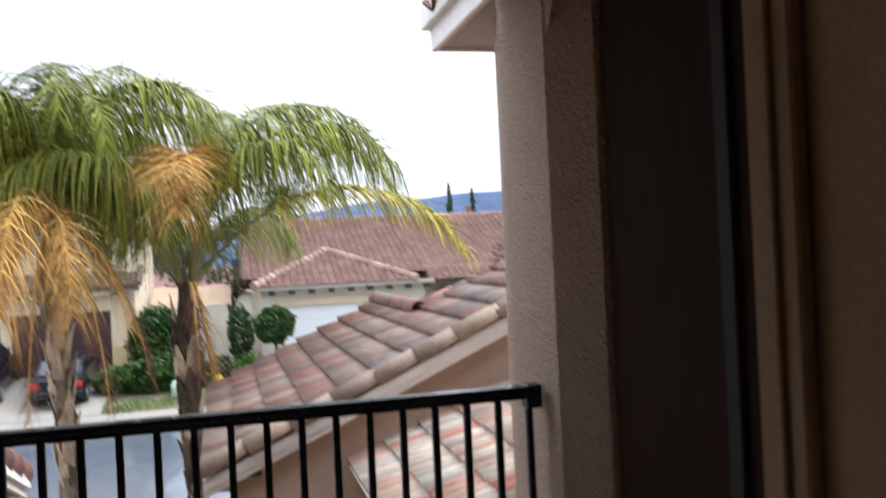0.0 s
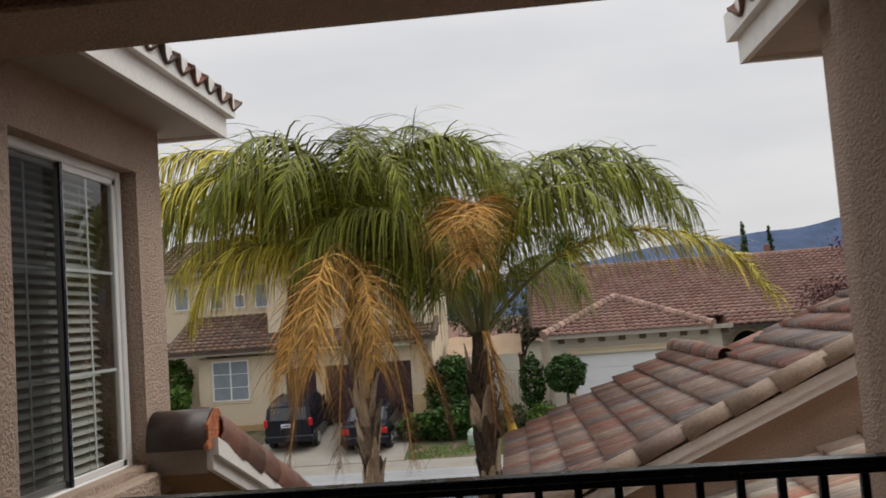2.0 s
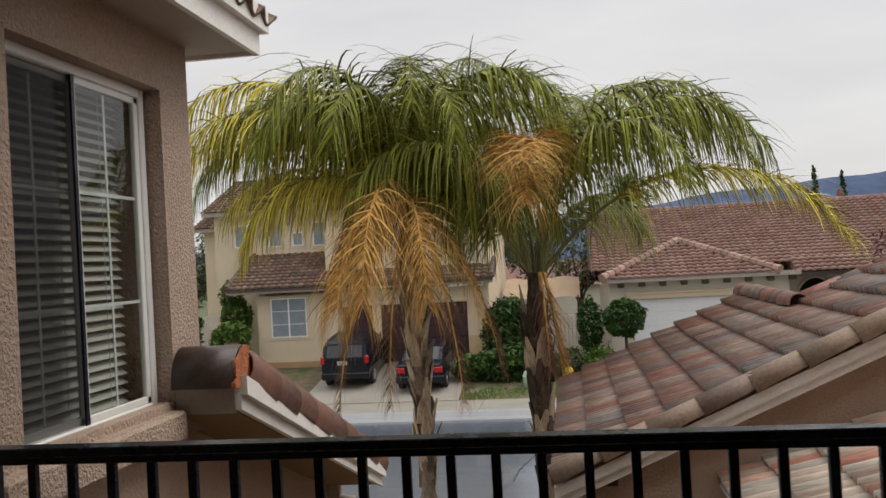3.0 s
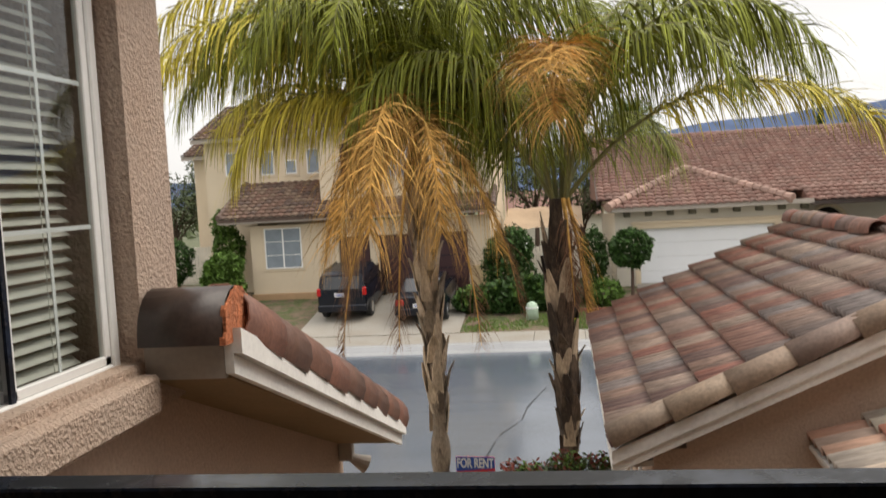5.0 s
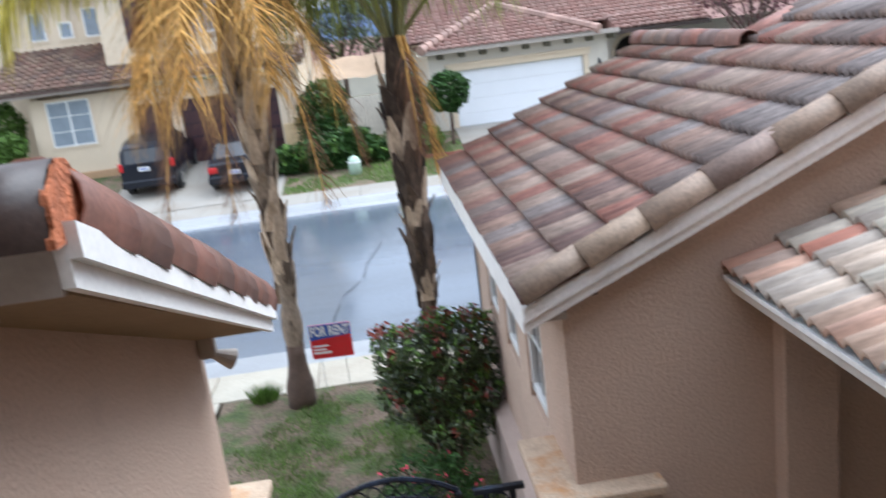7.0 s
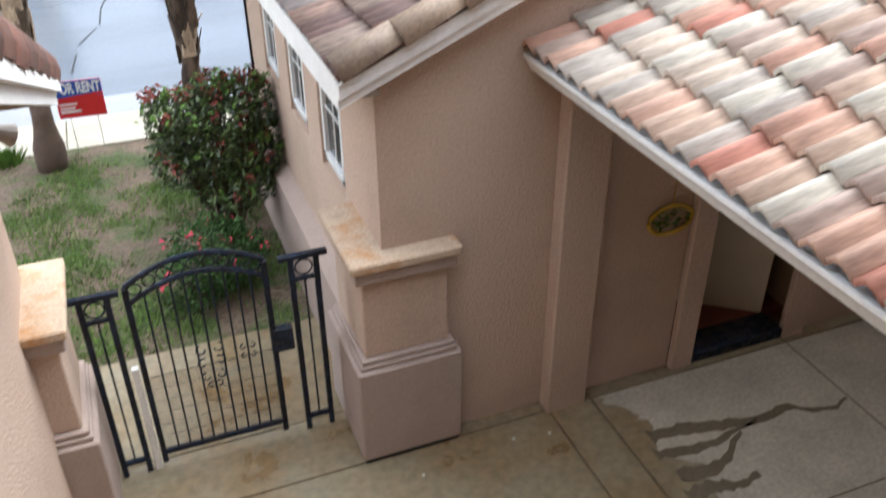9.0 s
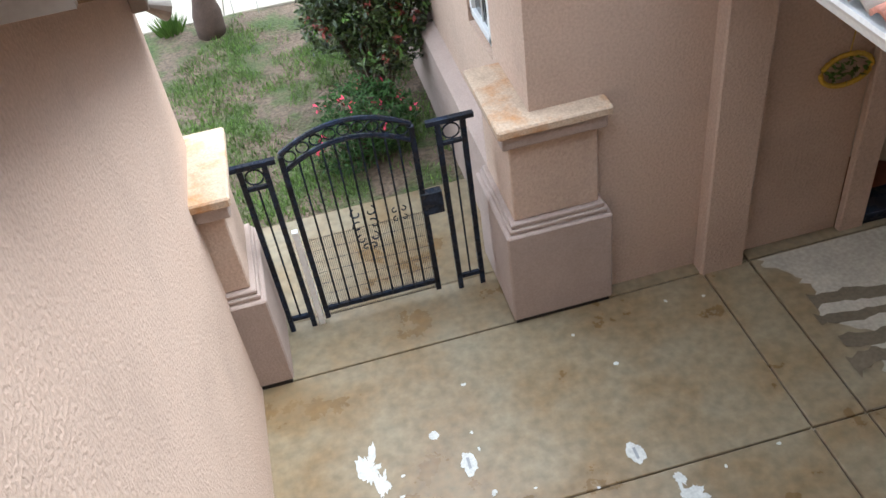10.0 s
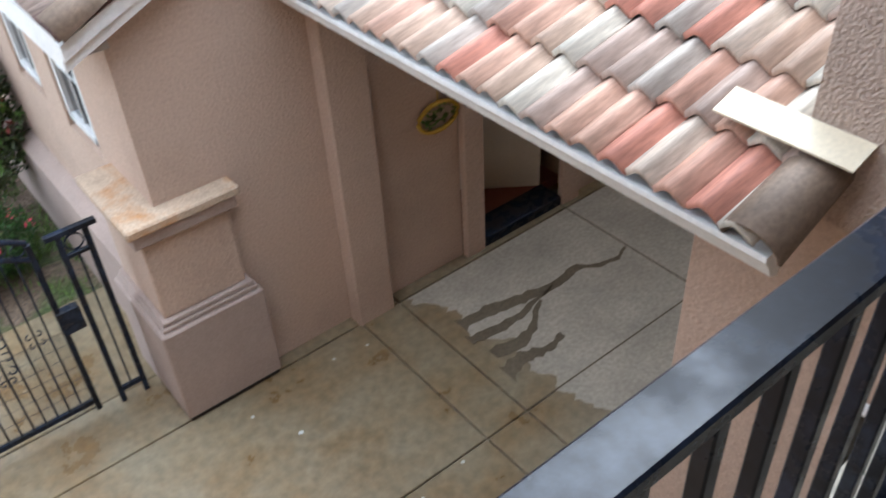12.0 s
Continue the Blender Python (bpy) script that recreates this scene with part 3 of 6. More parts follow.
setting("wall_left_lower", Mesh().box(-2.25, 2.0, -0.1, WALL_X, 5.28, 3.9).box(-2.25, 5.28, -0.1, WALL_X, 8.05, 2.7).box(-9, 7.85, -0.1, -2.25, 8.05, 2.7), STUCCO, "tan stucco wall of the left wing, ground floor", "wall")
setting("wall_left_gable", Mesh().prism([(5.28, 3.9), (5.28, 4.05), (8.05, 2.93), (8.05, 2.7), (5.6, 2.7), (5.28, 2.7)], "x", -2.24, WALL_X), STUCCO, "stucco gable infill under the lower roof", "wall")


def eave(name, x0, x1, y0, y1, z, side):
    """A boxed eave that runs along y; side: the way that it looks along x. Two stepped fascia boards, a soffit, tiles."""
    e = thing(name, label="boxed white eave with stepped fascia and clay tiles", category="eave", kind="structure")
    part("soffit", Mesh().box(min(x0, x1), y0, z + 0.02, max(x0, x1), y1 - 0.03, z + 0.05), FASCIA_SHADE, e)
    a, b = (x1 - 0.02, x1 + 0.012) if side > 0 else (x1 - 0.012, x1 + 0.02)
    part("fascia", Mesh().box(a, y0, z, b, y1, z + 0.13), WHITE, e)
    k = 0.045 * side
    part("fascia", Mesh().box(min(a, a + k), y0, z + 0.13, max(b, b + k), y1 + 0.045, z + 0.27), WHITE, e)
    part("fascia", Mesh().box(min(x0, x1), y1 - 0.03, z, max(x0, x1), y1 - 0.002, z + 0.13), WHITE, e)
    part("fascia", Mesh().box(min(x0, x1 + k), y1, z + 0.132, max(x0, x1 + k), y1 + 0.04, z + 0.268), WHITE, e)
    tile_field(e, (x1 + side * 0.11, y1 + 0.1 if side > 0 else y0, z + 0.27), (0, -side, 0), (-side, 0, 0.42), int((y1 - y0) / 0.21), 2, 0.21, 0.40, TILE, rolls=1, h=0.07, steps=8, thick=0.02)
    part("corbel", Mesh().prism([(x0, z + 0.02), (x0 + side * 0.22, z + 0.02), (x0 + side * 0.19, z - 0.04), (x0 + side * 0.08, z - 0.07), (x0, z - 0.12)], "y", y1 - 0.34, y1 - 0.27), WHITE, e)
    return e


eave("eave_left", -2.3, -1.54, 2.9, 5.50, 5.97, 1)
eave("eave_right", 2.4, 1.40, 2.9, 4.75, 5.94, -1)
setting("roof_left_upper", Mesh().prism([(-1.5, 6.24), (-5.5, 7.9), (-9, 6.3)], "y", 2.0, 5.5), TILE, "tiled upper roof of the left wing", "roof")
setting("roof_right_upper", Mesh().prism([(1.4, 6.24), (5.5, 7.9), (9, 6.3)], "y", 2.0, 4.7), TILE, "tiled upper roof of the right wing", "roof")
setting("wall_right_upper", Mesh().box(1.57, 3.54, 2.9, 1.95, 4.15, 6.1).box(1.95, 3.86, 2.9, 8, 4.15, 6.1), STUCCO_TRIM, "rough tan stucco wall above the porch roof", "wall")
setting("wall_right_lower", Mesh().box(1.68, 2.0, -0.1, 1.95, 4.6, 2.9).box(1.95, 4.38, -0.1, 6.6, 4.6, 3.0), STUCCO, "tan stucco ground-floor wall below the balcony", "wall")
setting("wall_back_lower", Mesh().box(-2.25, 1.8, -0.1, 1.95, 2.0, 2.9), STUCCO, "tan stucco ground-floor wall under the balcony", "wall")

# ---- right wing: one storey ----
RW = [(8.34, 1.68, 9.02, 2.62), (9.47, 1.70, 10.12, 2.62), (10.55, 1.72, 11.2, 2.62)]
setting("wall_right_side", wall_x(Mesh(), 0.2, 0.42, 7.5, 12.2, -0.3, 2.95, RW), STUCCO, "tan stucco side wall with three recessed windows", "wall")
gable = Mesh().prism([(0.42, -0.1), (2.66, -0.1), (2.66, 4.0), (0.42, 3.05)], "y", 7.5, 7.7)
gable.prism([(2.66, 2.25), (4.05, 2.25), (4.05, 4.5), (2.66, 4.0)], "y", 7.5, 7.7).prism([(4.05, -0.1), (6.6, -0.1), (6.6, 5.0), (4.05, 4.5)], "y", 7.5, 7.7)
setting("wall_right_near", gable, STUCCO, "tan stucco wall facing the courtyard", "wall")
setting("wall_right_front", Mesh().prism([(0.2, -0.3), (4.7, -0.3), (4.7, 2.95), (2.35, 3.9), (0.2, 2.95)], "y", 12.0, 12.2), STUCCO, "tan stucco front gable wall", "wall")
setting("wall_pilaster", Mesh().soft(1.455, 7.355, -0.02, 1.80, 7.5, 2.95, 0.012), STUCCO, "tan stucco pilaster on the courtyard wall", "pilaster")
setting("wall_wainscot", Mesh().prism([(0.2, -0.3), (0.2, 0.9), (0.12, 0.86), (0.06, 0.82), (0.06, -0.3)], "y", 8.1, 12.2), STUCCO_MAUVE, "mauve stucco plinth along the side wall", "plinth")
setting("wall_east", Mesh().box(6.4, 4.6, -0.1, 6.6, 7.5, 3.6), STUCCO, "stucco wall that closes the entrance court", "wall")

# roofs: boards below, tiles above
roof_r = thing("roof_right_wing", label="blended red and grey tile roof of the garage wing", category="roof", kind="structure")
def zr(x):
    return EAVE_Z + SLOPE * x
under = Mesh().prism([(-0.02, EAVE_Z - 0.03), (2.35, zr(2.35) - 0.03), (4.72, EAVE_Z - 0.03), (4.72, EAVE_Z - 0.1), (2.35, zr(2.35) - 0.12), (-0.02, EAVE_Z - 0.1)], "y", 9.76, 12.4)
under.prism([(-0.02, EAVE_Z - 0.03), (6.6, zr(6.6) - 0.03), (6.6, zr(6.6) - 0.12), (-0.02, EAVE_Z - 0.1)], "y", 7.36, 9.76)
part("decking", under, FASCIA_SHADE, roof_r)
sl = math.hypot(1, SLOPE)
tile_field(roof_r, (-0.05, 12.45, zr(-0.05)), (0, -1, 0), (1, 0, SLOPE), 18, 21, 0.288, 0.333, TILE, keep=lambda i, j: j * 0.333 / sl < (2.35 if 12.45 - i * 0.288 > 9.9 else 6.4), limit=300, rolls=3, h=0.036, steps=6, rest=TILE_J, thick=0.045, lip=0.062)
tile_field(roof_r, (4.75, 9.8, zr(-0.05)), (0, 1, 0), (-1, 0, SLOPE), 9, 7, 0.288, 0.37, TILE_J, limit=0, rolls=2, h=0.03, steps=4)
cap_run(roof_r, (-0.05, 7.34, zr(-0.05) + 0.03), (6.2, 7.34, zr(6.2) + 0.03), 0.115, 0.40, RAKE, "rake_tile")
cap_run(roof_r, (2.35, 12.5, zr(2.35) + 0.05), (2.35, 9.72, zr(2.35) + 0.05), 0.12, 0.40, TILE)
cap_run(roof_r, (2.4, 9.85, zr(2.35) + 0.03), (6.2, 9.85, zr(6.2) - 0.2), 0.12, 0.40, TILE)
f = Mesh()
for a, b, dz in ((7.32, 7.36, -0.17), (7.285, 7.32, -0.095)):
    f.prism([(-0.06, zr(-0.06) - 0.01), (6.4, zr(6.4) - 0.01), (6.4, zr(6.4) + dz), (-0.06, zr(-0.06) + dz)], "y", a, b)
part("fascia", f, WHITE, roof_r)
part("fascia", Mesh().box(-0.06, 7.36, EAVE_Z - 0.20, -0.02, 12.4, EAVE_Z - 0.01), WHITE, roof_r)
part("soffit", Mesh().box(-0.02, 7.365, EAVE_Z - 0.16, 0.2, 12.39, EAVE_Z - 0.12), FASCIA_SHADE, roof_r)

# porch roof
PX, PZ, PS = 1.24, 2.91, 0.37
porch = thing("roof_porch", label="light red, cream and grey tile roof over the entrance", category="roof", kind="structure")
part("decking", Mesh().prism([(PX + 0.03, PZ + 0.02), (6.6, PZ + 0.02 + PS * 5.45), (6.6, PZ - 0.08 + PS * 5.45), (PX + 0.03, PZ - 0.06)], "y", 4.02, 7.49), FASCIA_SHADE, porch)
tile_field(porch, (PX - 0.07, 7.49, PZ + 0.06), (0, -1, 0), (1, 0, PS), 24, 16, 0.144, 0.345, TILE_LIGHT, keep=lambda i, j: 7.49 - i * 0.144 > 4.28 or j * 0.345 < 0.45, rolls=1, h=0.052, steps=8, rest=TILE_LIGHT_J)
cap_run(porch, (PX - 0.07, 4.05, PZ + 0.055), (PX + 0.42, 4.05, PZ + 0.055 + PS * 0.49), 0.125, 0.44, RAKE, "rake_tile")
gut = Mesh().prism([(PX + 0.03, PZ - 0.08), (PX - 0.02, PZ - 0.06), (PX - 0.045, PZ - 0.01), (PX - 0.075, PZ + 0.03), (PX - 0.075, PZ + 0.055), (PX + 0.03, PZ + 0.055)], "y", 3.98, 7.49)
part("fascia", gut, WHITE, porch, "white moulded fascia gutter")
part("flashing", Mesh().prism([(1.566, 3.265), (1.44, 3.22), (1.438, 3.228), (1.566, 3.275)], "y", 3.90, 4.46), mat("tan_flashing", (0.62, 0.52, 0.36), 0.5, var=0.08, bump=0.05), porch, "tan metal flashing strip")

# left lower roof
roof_l = thing("roof_left_lower", label="brown barrel-tiled lower roof with white rake boards", category="roof", kind="structure")
LY0, LZ0, LY1, LZ1 = 5.05, 4.16, 7.95, 3.02
def zl(y):
    return LZ0 + (LZ1 - LZ0) * (y - LY0) / (LY1 - LY0)
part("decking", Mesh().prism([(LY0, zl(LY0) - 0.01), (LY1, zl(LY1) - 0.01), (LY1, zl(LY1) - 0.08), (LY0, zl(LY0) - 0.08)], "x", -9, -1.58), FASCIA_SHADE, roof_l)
tile_field(roof_l, (-9.0, LY1 + 0.05, zl(LY1 + 0.05)), (1, 0, 0), (0, -1, 0.393), 23, 8, 0.32, 0.39, TILE_J, limit=0, rolls=3, h=0.026, steps=4)
cap_run(roof_l, (-1.62, LY1 + 0.06, zl(LY1 + 0.06) + 0.055), (-1.62, LY0 + 0.03, zl(LY0 + 0.03) + 0.06), 0.155, 0.36, RAKE_RED, "rake_tile", arc=235, r2=0.93)
f = Mesh()
for a, b, dz in ((-1.56, -1.525, -0.15), (-1.525, -1.49, -0.075)):
    f.prism([(LY0 - 0.1, zl(LY0 - 0.1) + 0.02), (LY1 + 0.02, zl(LY1 + 0.02) + 0.02), (LY1 + 0.02, zl(LY1 + 0.02) + dz), (LY0 - 0.1, zl(LY0 - 0.1) + dz)], "x", a, b)
part("fascia", f, WHITE, roof_l)
# Return board in the darker copy, its shade put into the colour
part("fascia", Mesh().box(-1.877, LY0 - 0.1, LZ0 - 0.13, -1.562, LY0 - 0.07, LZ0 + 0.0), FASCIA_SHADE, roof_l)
# Stucco underside; its shade is put into a dark brown
part("soffit", Mesh().prism([(LY0 - 0.05, zl(LY0) - 0.11), (LY1, zl(LY1) - 0.11), (LY1, zl(LY1) - 0.14), (LY0 - 0.05, zl(LY0) - 0.14)], "x", -2.0, -1.561), SHADE_BROWN, roof_l, "stucco soffit, its deep shade put into dark brown")
capm = barrel(0.33, 0.15, 0.15, n=12, arc=190, squash=1.25)
capm.add([(0.15 * math.cos(radians(t)), 0.0, 0.1875 * math.sin(radians(t))) for t in range(-5, 190, 15)], [tuple(range(13))])
part("ridge_tile", capm, DARKTILE, roof_l, "dark brown closing cap tile", True, frame3((-1.535, LY0 - 0.02, LZ0 + 0.022), (0, 1, 0), (-1, 0, 0)))
mo = Mesh()
bed = []
for k in range(25):
    t, r = radians(-5 + 190 * k / 24), random.uniform(0.93, 1.06)
    bed.append((LY0 - 0.02 + 0.148 * r * math.cos(t), LZ0 + 0.022 + 0.184 * r * math.sin(t)))
mo.prism(bed, "x", -1.545, -1.522)
part("mortar", mo, MORTAR, roof_l, "rough orange mortar bed")


# ---- balcony railing ----
rail = thing("balcony_railing", 0, 3.17, FLOOR, "black iron balcony railing with square balusters", "railing")
rx0, rx1 = -1.60, 1.35
part("handrail", Mesh().soft(rx0, -0.04, 1.045, rx1, 0.03, 1.073, 0.004), IRON, rail)
part("handrail", Mesh().soft(rx0, -0.018, 1.02, rx1, 0.018, 1.045, 0.003), IRON, rail)
part("bottom_rail", Mesh().soft(rx0, -0.018, 0.09, rx1, 0.018, 0.12, 0.003), IRON, rail)
base = Mesh().soft(-0.013, -0.013, 0.12, 0.013, 0.013, 1.02, 0.003).data("baluster", IRON)
for i in range(23):
    b = new("baluster", base)
    b.parent = rail
    b.matrix_local = pose(-1.474 + i * 0.1268, 0, 0)
part("bracket", Mesh().soft(1.30, -0.036, 0.985, 1.362, 0.036, 1.078, 0.004), IRON, rail)
part("end_post", Mesh().soft(-1.63, -0.022, 0.0, -1.586, 0.022, 1.06, 0.004), IRON, rail)

# Added door and frame: the near-black leaf paints shade on the balcony side wall
door_b = thing("balcony_shade_door", 1.57, 2.10, FLOOR, "added side door, near-black for the deep shade on the balcony wall", "door")
part("door_leaf", Mesh().soft(-0.035, 0.0, 0.01, -0.002, 0.73, 2.82, 0.004), DOOR_SHADE, door_b)
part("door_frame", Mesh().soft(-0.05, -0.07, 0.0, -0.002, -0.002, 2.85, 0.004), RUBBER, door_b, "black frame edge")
# Dimly lit casing; the dimness is put into its brown
part("door_casing", Mesh().soft(-0.045, -0.34, 0.0, -0.002, -0.145, 2.85, 0.01), SHADE_BROWN, door_b, "door casing, its dim light put into the brown")
part("door_casing", Mesh().soft(-0.062, -0.27, 0.0, -0.046, -0.225, 2.85, 0.006), SHADE_BROWN, door_b)
part("door_trim", Mesh().soft(-0.03, -0.14, 0.0, -0.002, -0.072, 2.85, 0.004), DOOR_SHADE, door_b)


# ---- window of the left wing ----
def sliding_window(y0, y1, z0, z1, x):
    w = tagged(thing("window_1", x, y0, z0, "white vinyl sliding window with grid bars and open blinds", "window", kind="structure"))
    W, H = y1 - y0, z1 - z0
    fr = Mesh()
    t = 0.05
    fr.soft(-0.05, 0, 0, 0.01, t, H, 0.006).soft(-0.05, W - t, 0, 0.01, W, H, 0.006)
    fr.soft(-0.05, t, 0, 0.01, W - t, t, 0.006).soft(-0.05, t, H - t, 0.01, W - t, H, 0.006)
    part("window_frame", fr, VINYL, w)
    mid = W * 0.50
    for a, b, xo in ((t, mid + 0.03, -0.035), (mid - 0.03, W - t, -0.012)):
        s = Mesh()
        s.soft(xo - 0.012, a, t, xo + 0.012, a + 0.04, H - t, 0.004).soft(xo - 0.012, b - 0.04, t, xo + 0.012, b, H - t, 0.004)
        s.soft(xo - 0.012, a, t, xo + 0.012, b, t + 0.035, 0.004).soft(xo - 0.012, a, H - t - 0.035, xo + 0.012, b, H - t, 0.004)
        sash = part("sash", s, VINYL, w)
        g = Mesh().add([(xo, a + 0.03, t + 0.03), (xo, b - 0.03, t + 0.03), (xo, b - 0.03, H - t - 0.03), (xo, a + 0.03, H - t - 0.03)], [(0, 1, 2, 3)])
        part("pane", g, GLASS, sash).visible_shadow = False
        bars = Mesh()
        c = (a + b) / 2
        bars.box(xo - 0.008, c - 0.008, t + 0.03, xo - 0.004, c + 0.008, H - t - 0.03)
        for k in (1, 2):
            zz = t + (H - 2 * t) * k / 3
            bars.box(xo - 0.0085, a + 0.03, zz - 0.008, xo - 0.0035, b - 0.03, zz + 0.008)
        part("grid_bar", bars, VINYL, sash)
    # insect screen on the near half
    sc = bpy.data.materials.new("insect_screen")
    sc.use_nodes = True
    nt = sc.node_tree
    nt.nodes.clear()
    o, mx, tr, df = nt.nodes.new("ShaderNodeOutputMaterial"), nt.nodes.new("ShaderNodeMixShader"), nt.nodes.new("ShaderNodeBsdfTransparent"), nt.nodes.new("ShaderNodeBsdfDiffuse")
    df.inputs[0].default_value, mx.inputs[0].default_value = (0.03, 0.03, 0.032, 1), 0.62
    nt.links.new(tr.outputs[0], mx.inputs[1])
    nt.links.new(df.outputs[0], mx.inputs[2])
    nt.links.new(mx.outputs[0], o.inputs[0])
    screen = part("insect_screen", Mesh().add([(0.0, t + 0.01, t + 0.01), (0.0, mid - 0.03, t + 0.01), (0.0, mid - 0.03, H - t - 0.01), (0.0, t + 0.01, H - t - 0.01)], [(0, 1, 2, 3)]), sc, w, "dark insect screen")
    part("screen_frame", Mesh().box(-0.003, mid - 0.035, t, 0.008, mid - 0.012, H - t).box(-0.003, t, t, 0.008, t + 0.016, H - t), IRON, screen)
    # blinds
    slat = Mesh().box(-0.024, 0.04, -0.0012, 0.024, W - 0.09, 0.0012).data("blind_slat", BLIND)
    bl = tagged(new("window_blind"), "cream horizontal slat blind, half open", "blind")
    bl.matrix_world = pose(x - 0.13, y0, z0)
    n = 33
    for i in range(n):
        ob = new("slat", slat)
        ob.parent = bl
        ob.matrix_local = pose(0, 0.02, 0.03 + (H - 0.08) * i / n, 0, 38 + random.uniform(-4, 4), 0)
    part("head_rail", Mesh().soft(-0.03, 0.03, H - 0.06, 0.03, W - 0.03, H - 0.01, 0.004), BLIND, bl)
    for yy in (0.25, 0.62, 0.98):
        part("cord", Mesh().tube([(0.028, yy, 0.02), (0.028, yy, H - 0.05)], 0.002, 5), BLIND, bl)


sliding_window(3.70, 4.93, 4.06, 5.70, UPX - 0.09)
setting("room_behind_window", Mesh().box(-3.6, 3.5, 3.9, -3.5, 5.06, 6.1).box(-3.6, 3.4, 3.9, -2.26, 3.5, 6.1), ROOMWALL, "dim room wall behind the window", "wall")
wt = Mesh()
wt.soft(UPX - 0.06, 3.5, 3.91, UPX + 0.075, 4.93, 4.06, 0.015)
setting("window_sill_trim", wt, STUCCO_TRIM, "rough stucco sill below the window", "sill")


# ---- gate pillars ----
def gate_pillar(name, x0, x1, y0, y1, label):
    p = thing(name, (x0 + x1) / 2, (y0 + y1) / 2, 0, label, "pillar", kind="structure")
    a, b = (x1 - x0) / 2, (y1 - y0) / 2
    part("base", Mesh().soft(-a, -b, 0.04, a, b, 0.86, 0.012), STUCCO_MAUVE, p, "smooth mauve stucco base")
    part("collar", Mesh().soft(-a + 0.03, -b + 0.03, 0.86, a - 0.03, b - 0.03, 0.90, 0.008).soft(-a + 0.045, -b + 0.045, 0.9, a - 0.045, b - 0.045, 0.94, 0.008), STUCCO_MAUVE, p)
    part("shaft", Mesh().soft(-a + 0.08, -b + 0.08, 0.94, a - 0.08, b - 0.08, 1.58, 0.01), STUCCO, p)
    part("cornice", Mesh().soft(-a + 0.03, -b + 0.03, 1.58, a - 0.03, b - 0.03, 1.68, 0.008), STUCCO_MAUVE, p)
    part("cap", Mesh().soft(-a, -b, 1.68, a, b, 1.75, 0.012), CAP, p, "rain-stained sandy cap")
    # Gap below the base, its shade painted near-black
    part("shade_gap", Mesh().box(-a + 0.02, -b + 0.02, -0.05, a - 0.02, b - 0.02, 0.04), DEEP_SHADE, p)
    return p


gate_pillar("gate_pillar_1", -0.055, 0.72, 7.345, 8.20, "tan stucco gate pillar with mauve base and cap")
gate_pillar("gate_pillar_2", -2.3, -1.75, 7.355, 8.20, "tan stucco gate pillar against the left wing wall")


# ---- garden gate ----
gate = thing("garden_gate", -0.94, 7.9, 0, "black iron arched garden gate with ring frieze", "gate")
part("gate_post", Mesh().soft(-0.50, -0.02, 0.05, -0.46, 0.02, 1.60, 0.003), IRON, gate)
part("gate_post", Mesh().soft(0.40, -0.02, 0.05, 0.44, 0.02, 1.60, 0.003), IRON, gate)


def arch_z(x, top):
    return top - 0.16 * ((x + 0.03) / 0.47) ** 2


for top in (1.76, 1.62):
    part("arch_rail", Mesh().tube([(x / 20 * 0.9 - 0.48, 0, arch_z(x / 20 * 0.9 - 0.48, top)) for x in range(21)], 0.019, 6), IRON, gate)
for k in range(9):
    x = -0.42 + k * 0.097
    zc = arch_z(x, 1.69)
    part("ring", Mesh().tube([(x + 0.042 * math.cos(t * math.pi / 8), 0, zc + 0.042 * math.sin(t * math.pi / 8)) for t in range(17)], 0.006, 5, False), IRON, gate)
part("bottom_rail", Mesh().soft(-0.46, -0.015, 0.12, 0.40, 0.015, 0.16, 0.003), IRON, gate)
for k in range(9):
    x = -0.37 + k * 0.086
    part("picket", Mesh().soft(x - 0.007, -0.007, 0.16, x + 0.007, 0.007, arch_z(x, 1.62), 0.002), IRON, gate)
mesh_bars = Mesh()
for k in range(60):
    x = -0.45 + k * 0.0143
    mesh_bars.box(x - 0.0014, -0.012, 0.07, x + 0.0014, -0.0095, 0.86)
for k in range(8):
    z = 0.08 + k * 0.11
    mesh_bars.box(-0.45, -0.0125, z - 0.001, 0.40, -0.0098, z + 0.001)
tagged(part("wire_mesh", mesh_bars, IRON, gate, "fine wire mesh tied to the lower half"), kind="stuff")


def scroll(cx, cz, r, turn, flip):
    pts = []
    for k in range(15):
        t = k / 14
        a = turn + flip * t * 4.6
        rr = r * (1 - 0.72 * t)
        pts.append((cx + rr * math.cos(a), -0.014, cz + rr * math.sin(a)))
    return pts


for sx in (-1, 1):
    for cx, cz, r, tn in ((0.05, 0.98, 0.05, 1.2), (0.06, 0.86, 0.05, 2.0), (0.045, 0.74, 0.045, 1.4), (0.03, 0.66, 0.03, 2.2)):
        part("scroll", Mesh().tube([(-0.03 + sx * (p[0]), p[1], p[2]) for p in scroll(cx, cz, r, tn, -1)], 0.006, 5), IRON, gate)
    for cz in (0.93, 0.85):
        part("scroll", Mesh().tube([(0.23 + sx * p[0], p[1], p[2]) for p in scroll(0.03, cz, 0.028, 1.6, -1)], 0.005, 5), IRON, gate)
part("spear", Mesh().tube([(-0.03, -0.014, 1.08), (-0.03, -0.014, 0.62), (-0.03, -0.014, 0.55)], [0.008, 0.01, 0.002], 6), IRON, gate)
part("latch", Mesh().soft(0.40, -0.035, 0.82, 0.56, 0.035, 1.02, 0.006), IRON, gate, "black lock box")


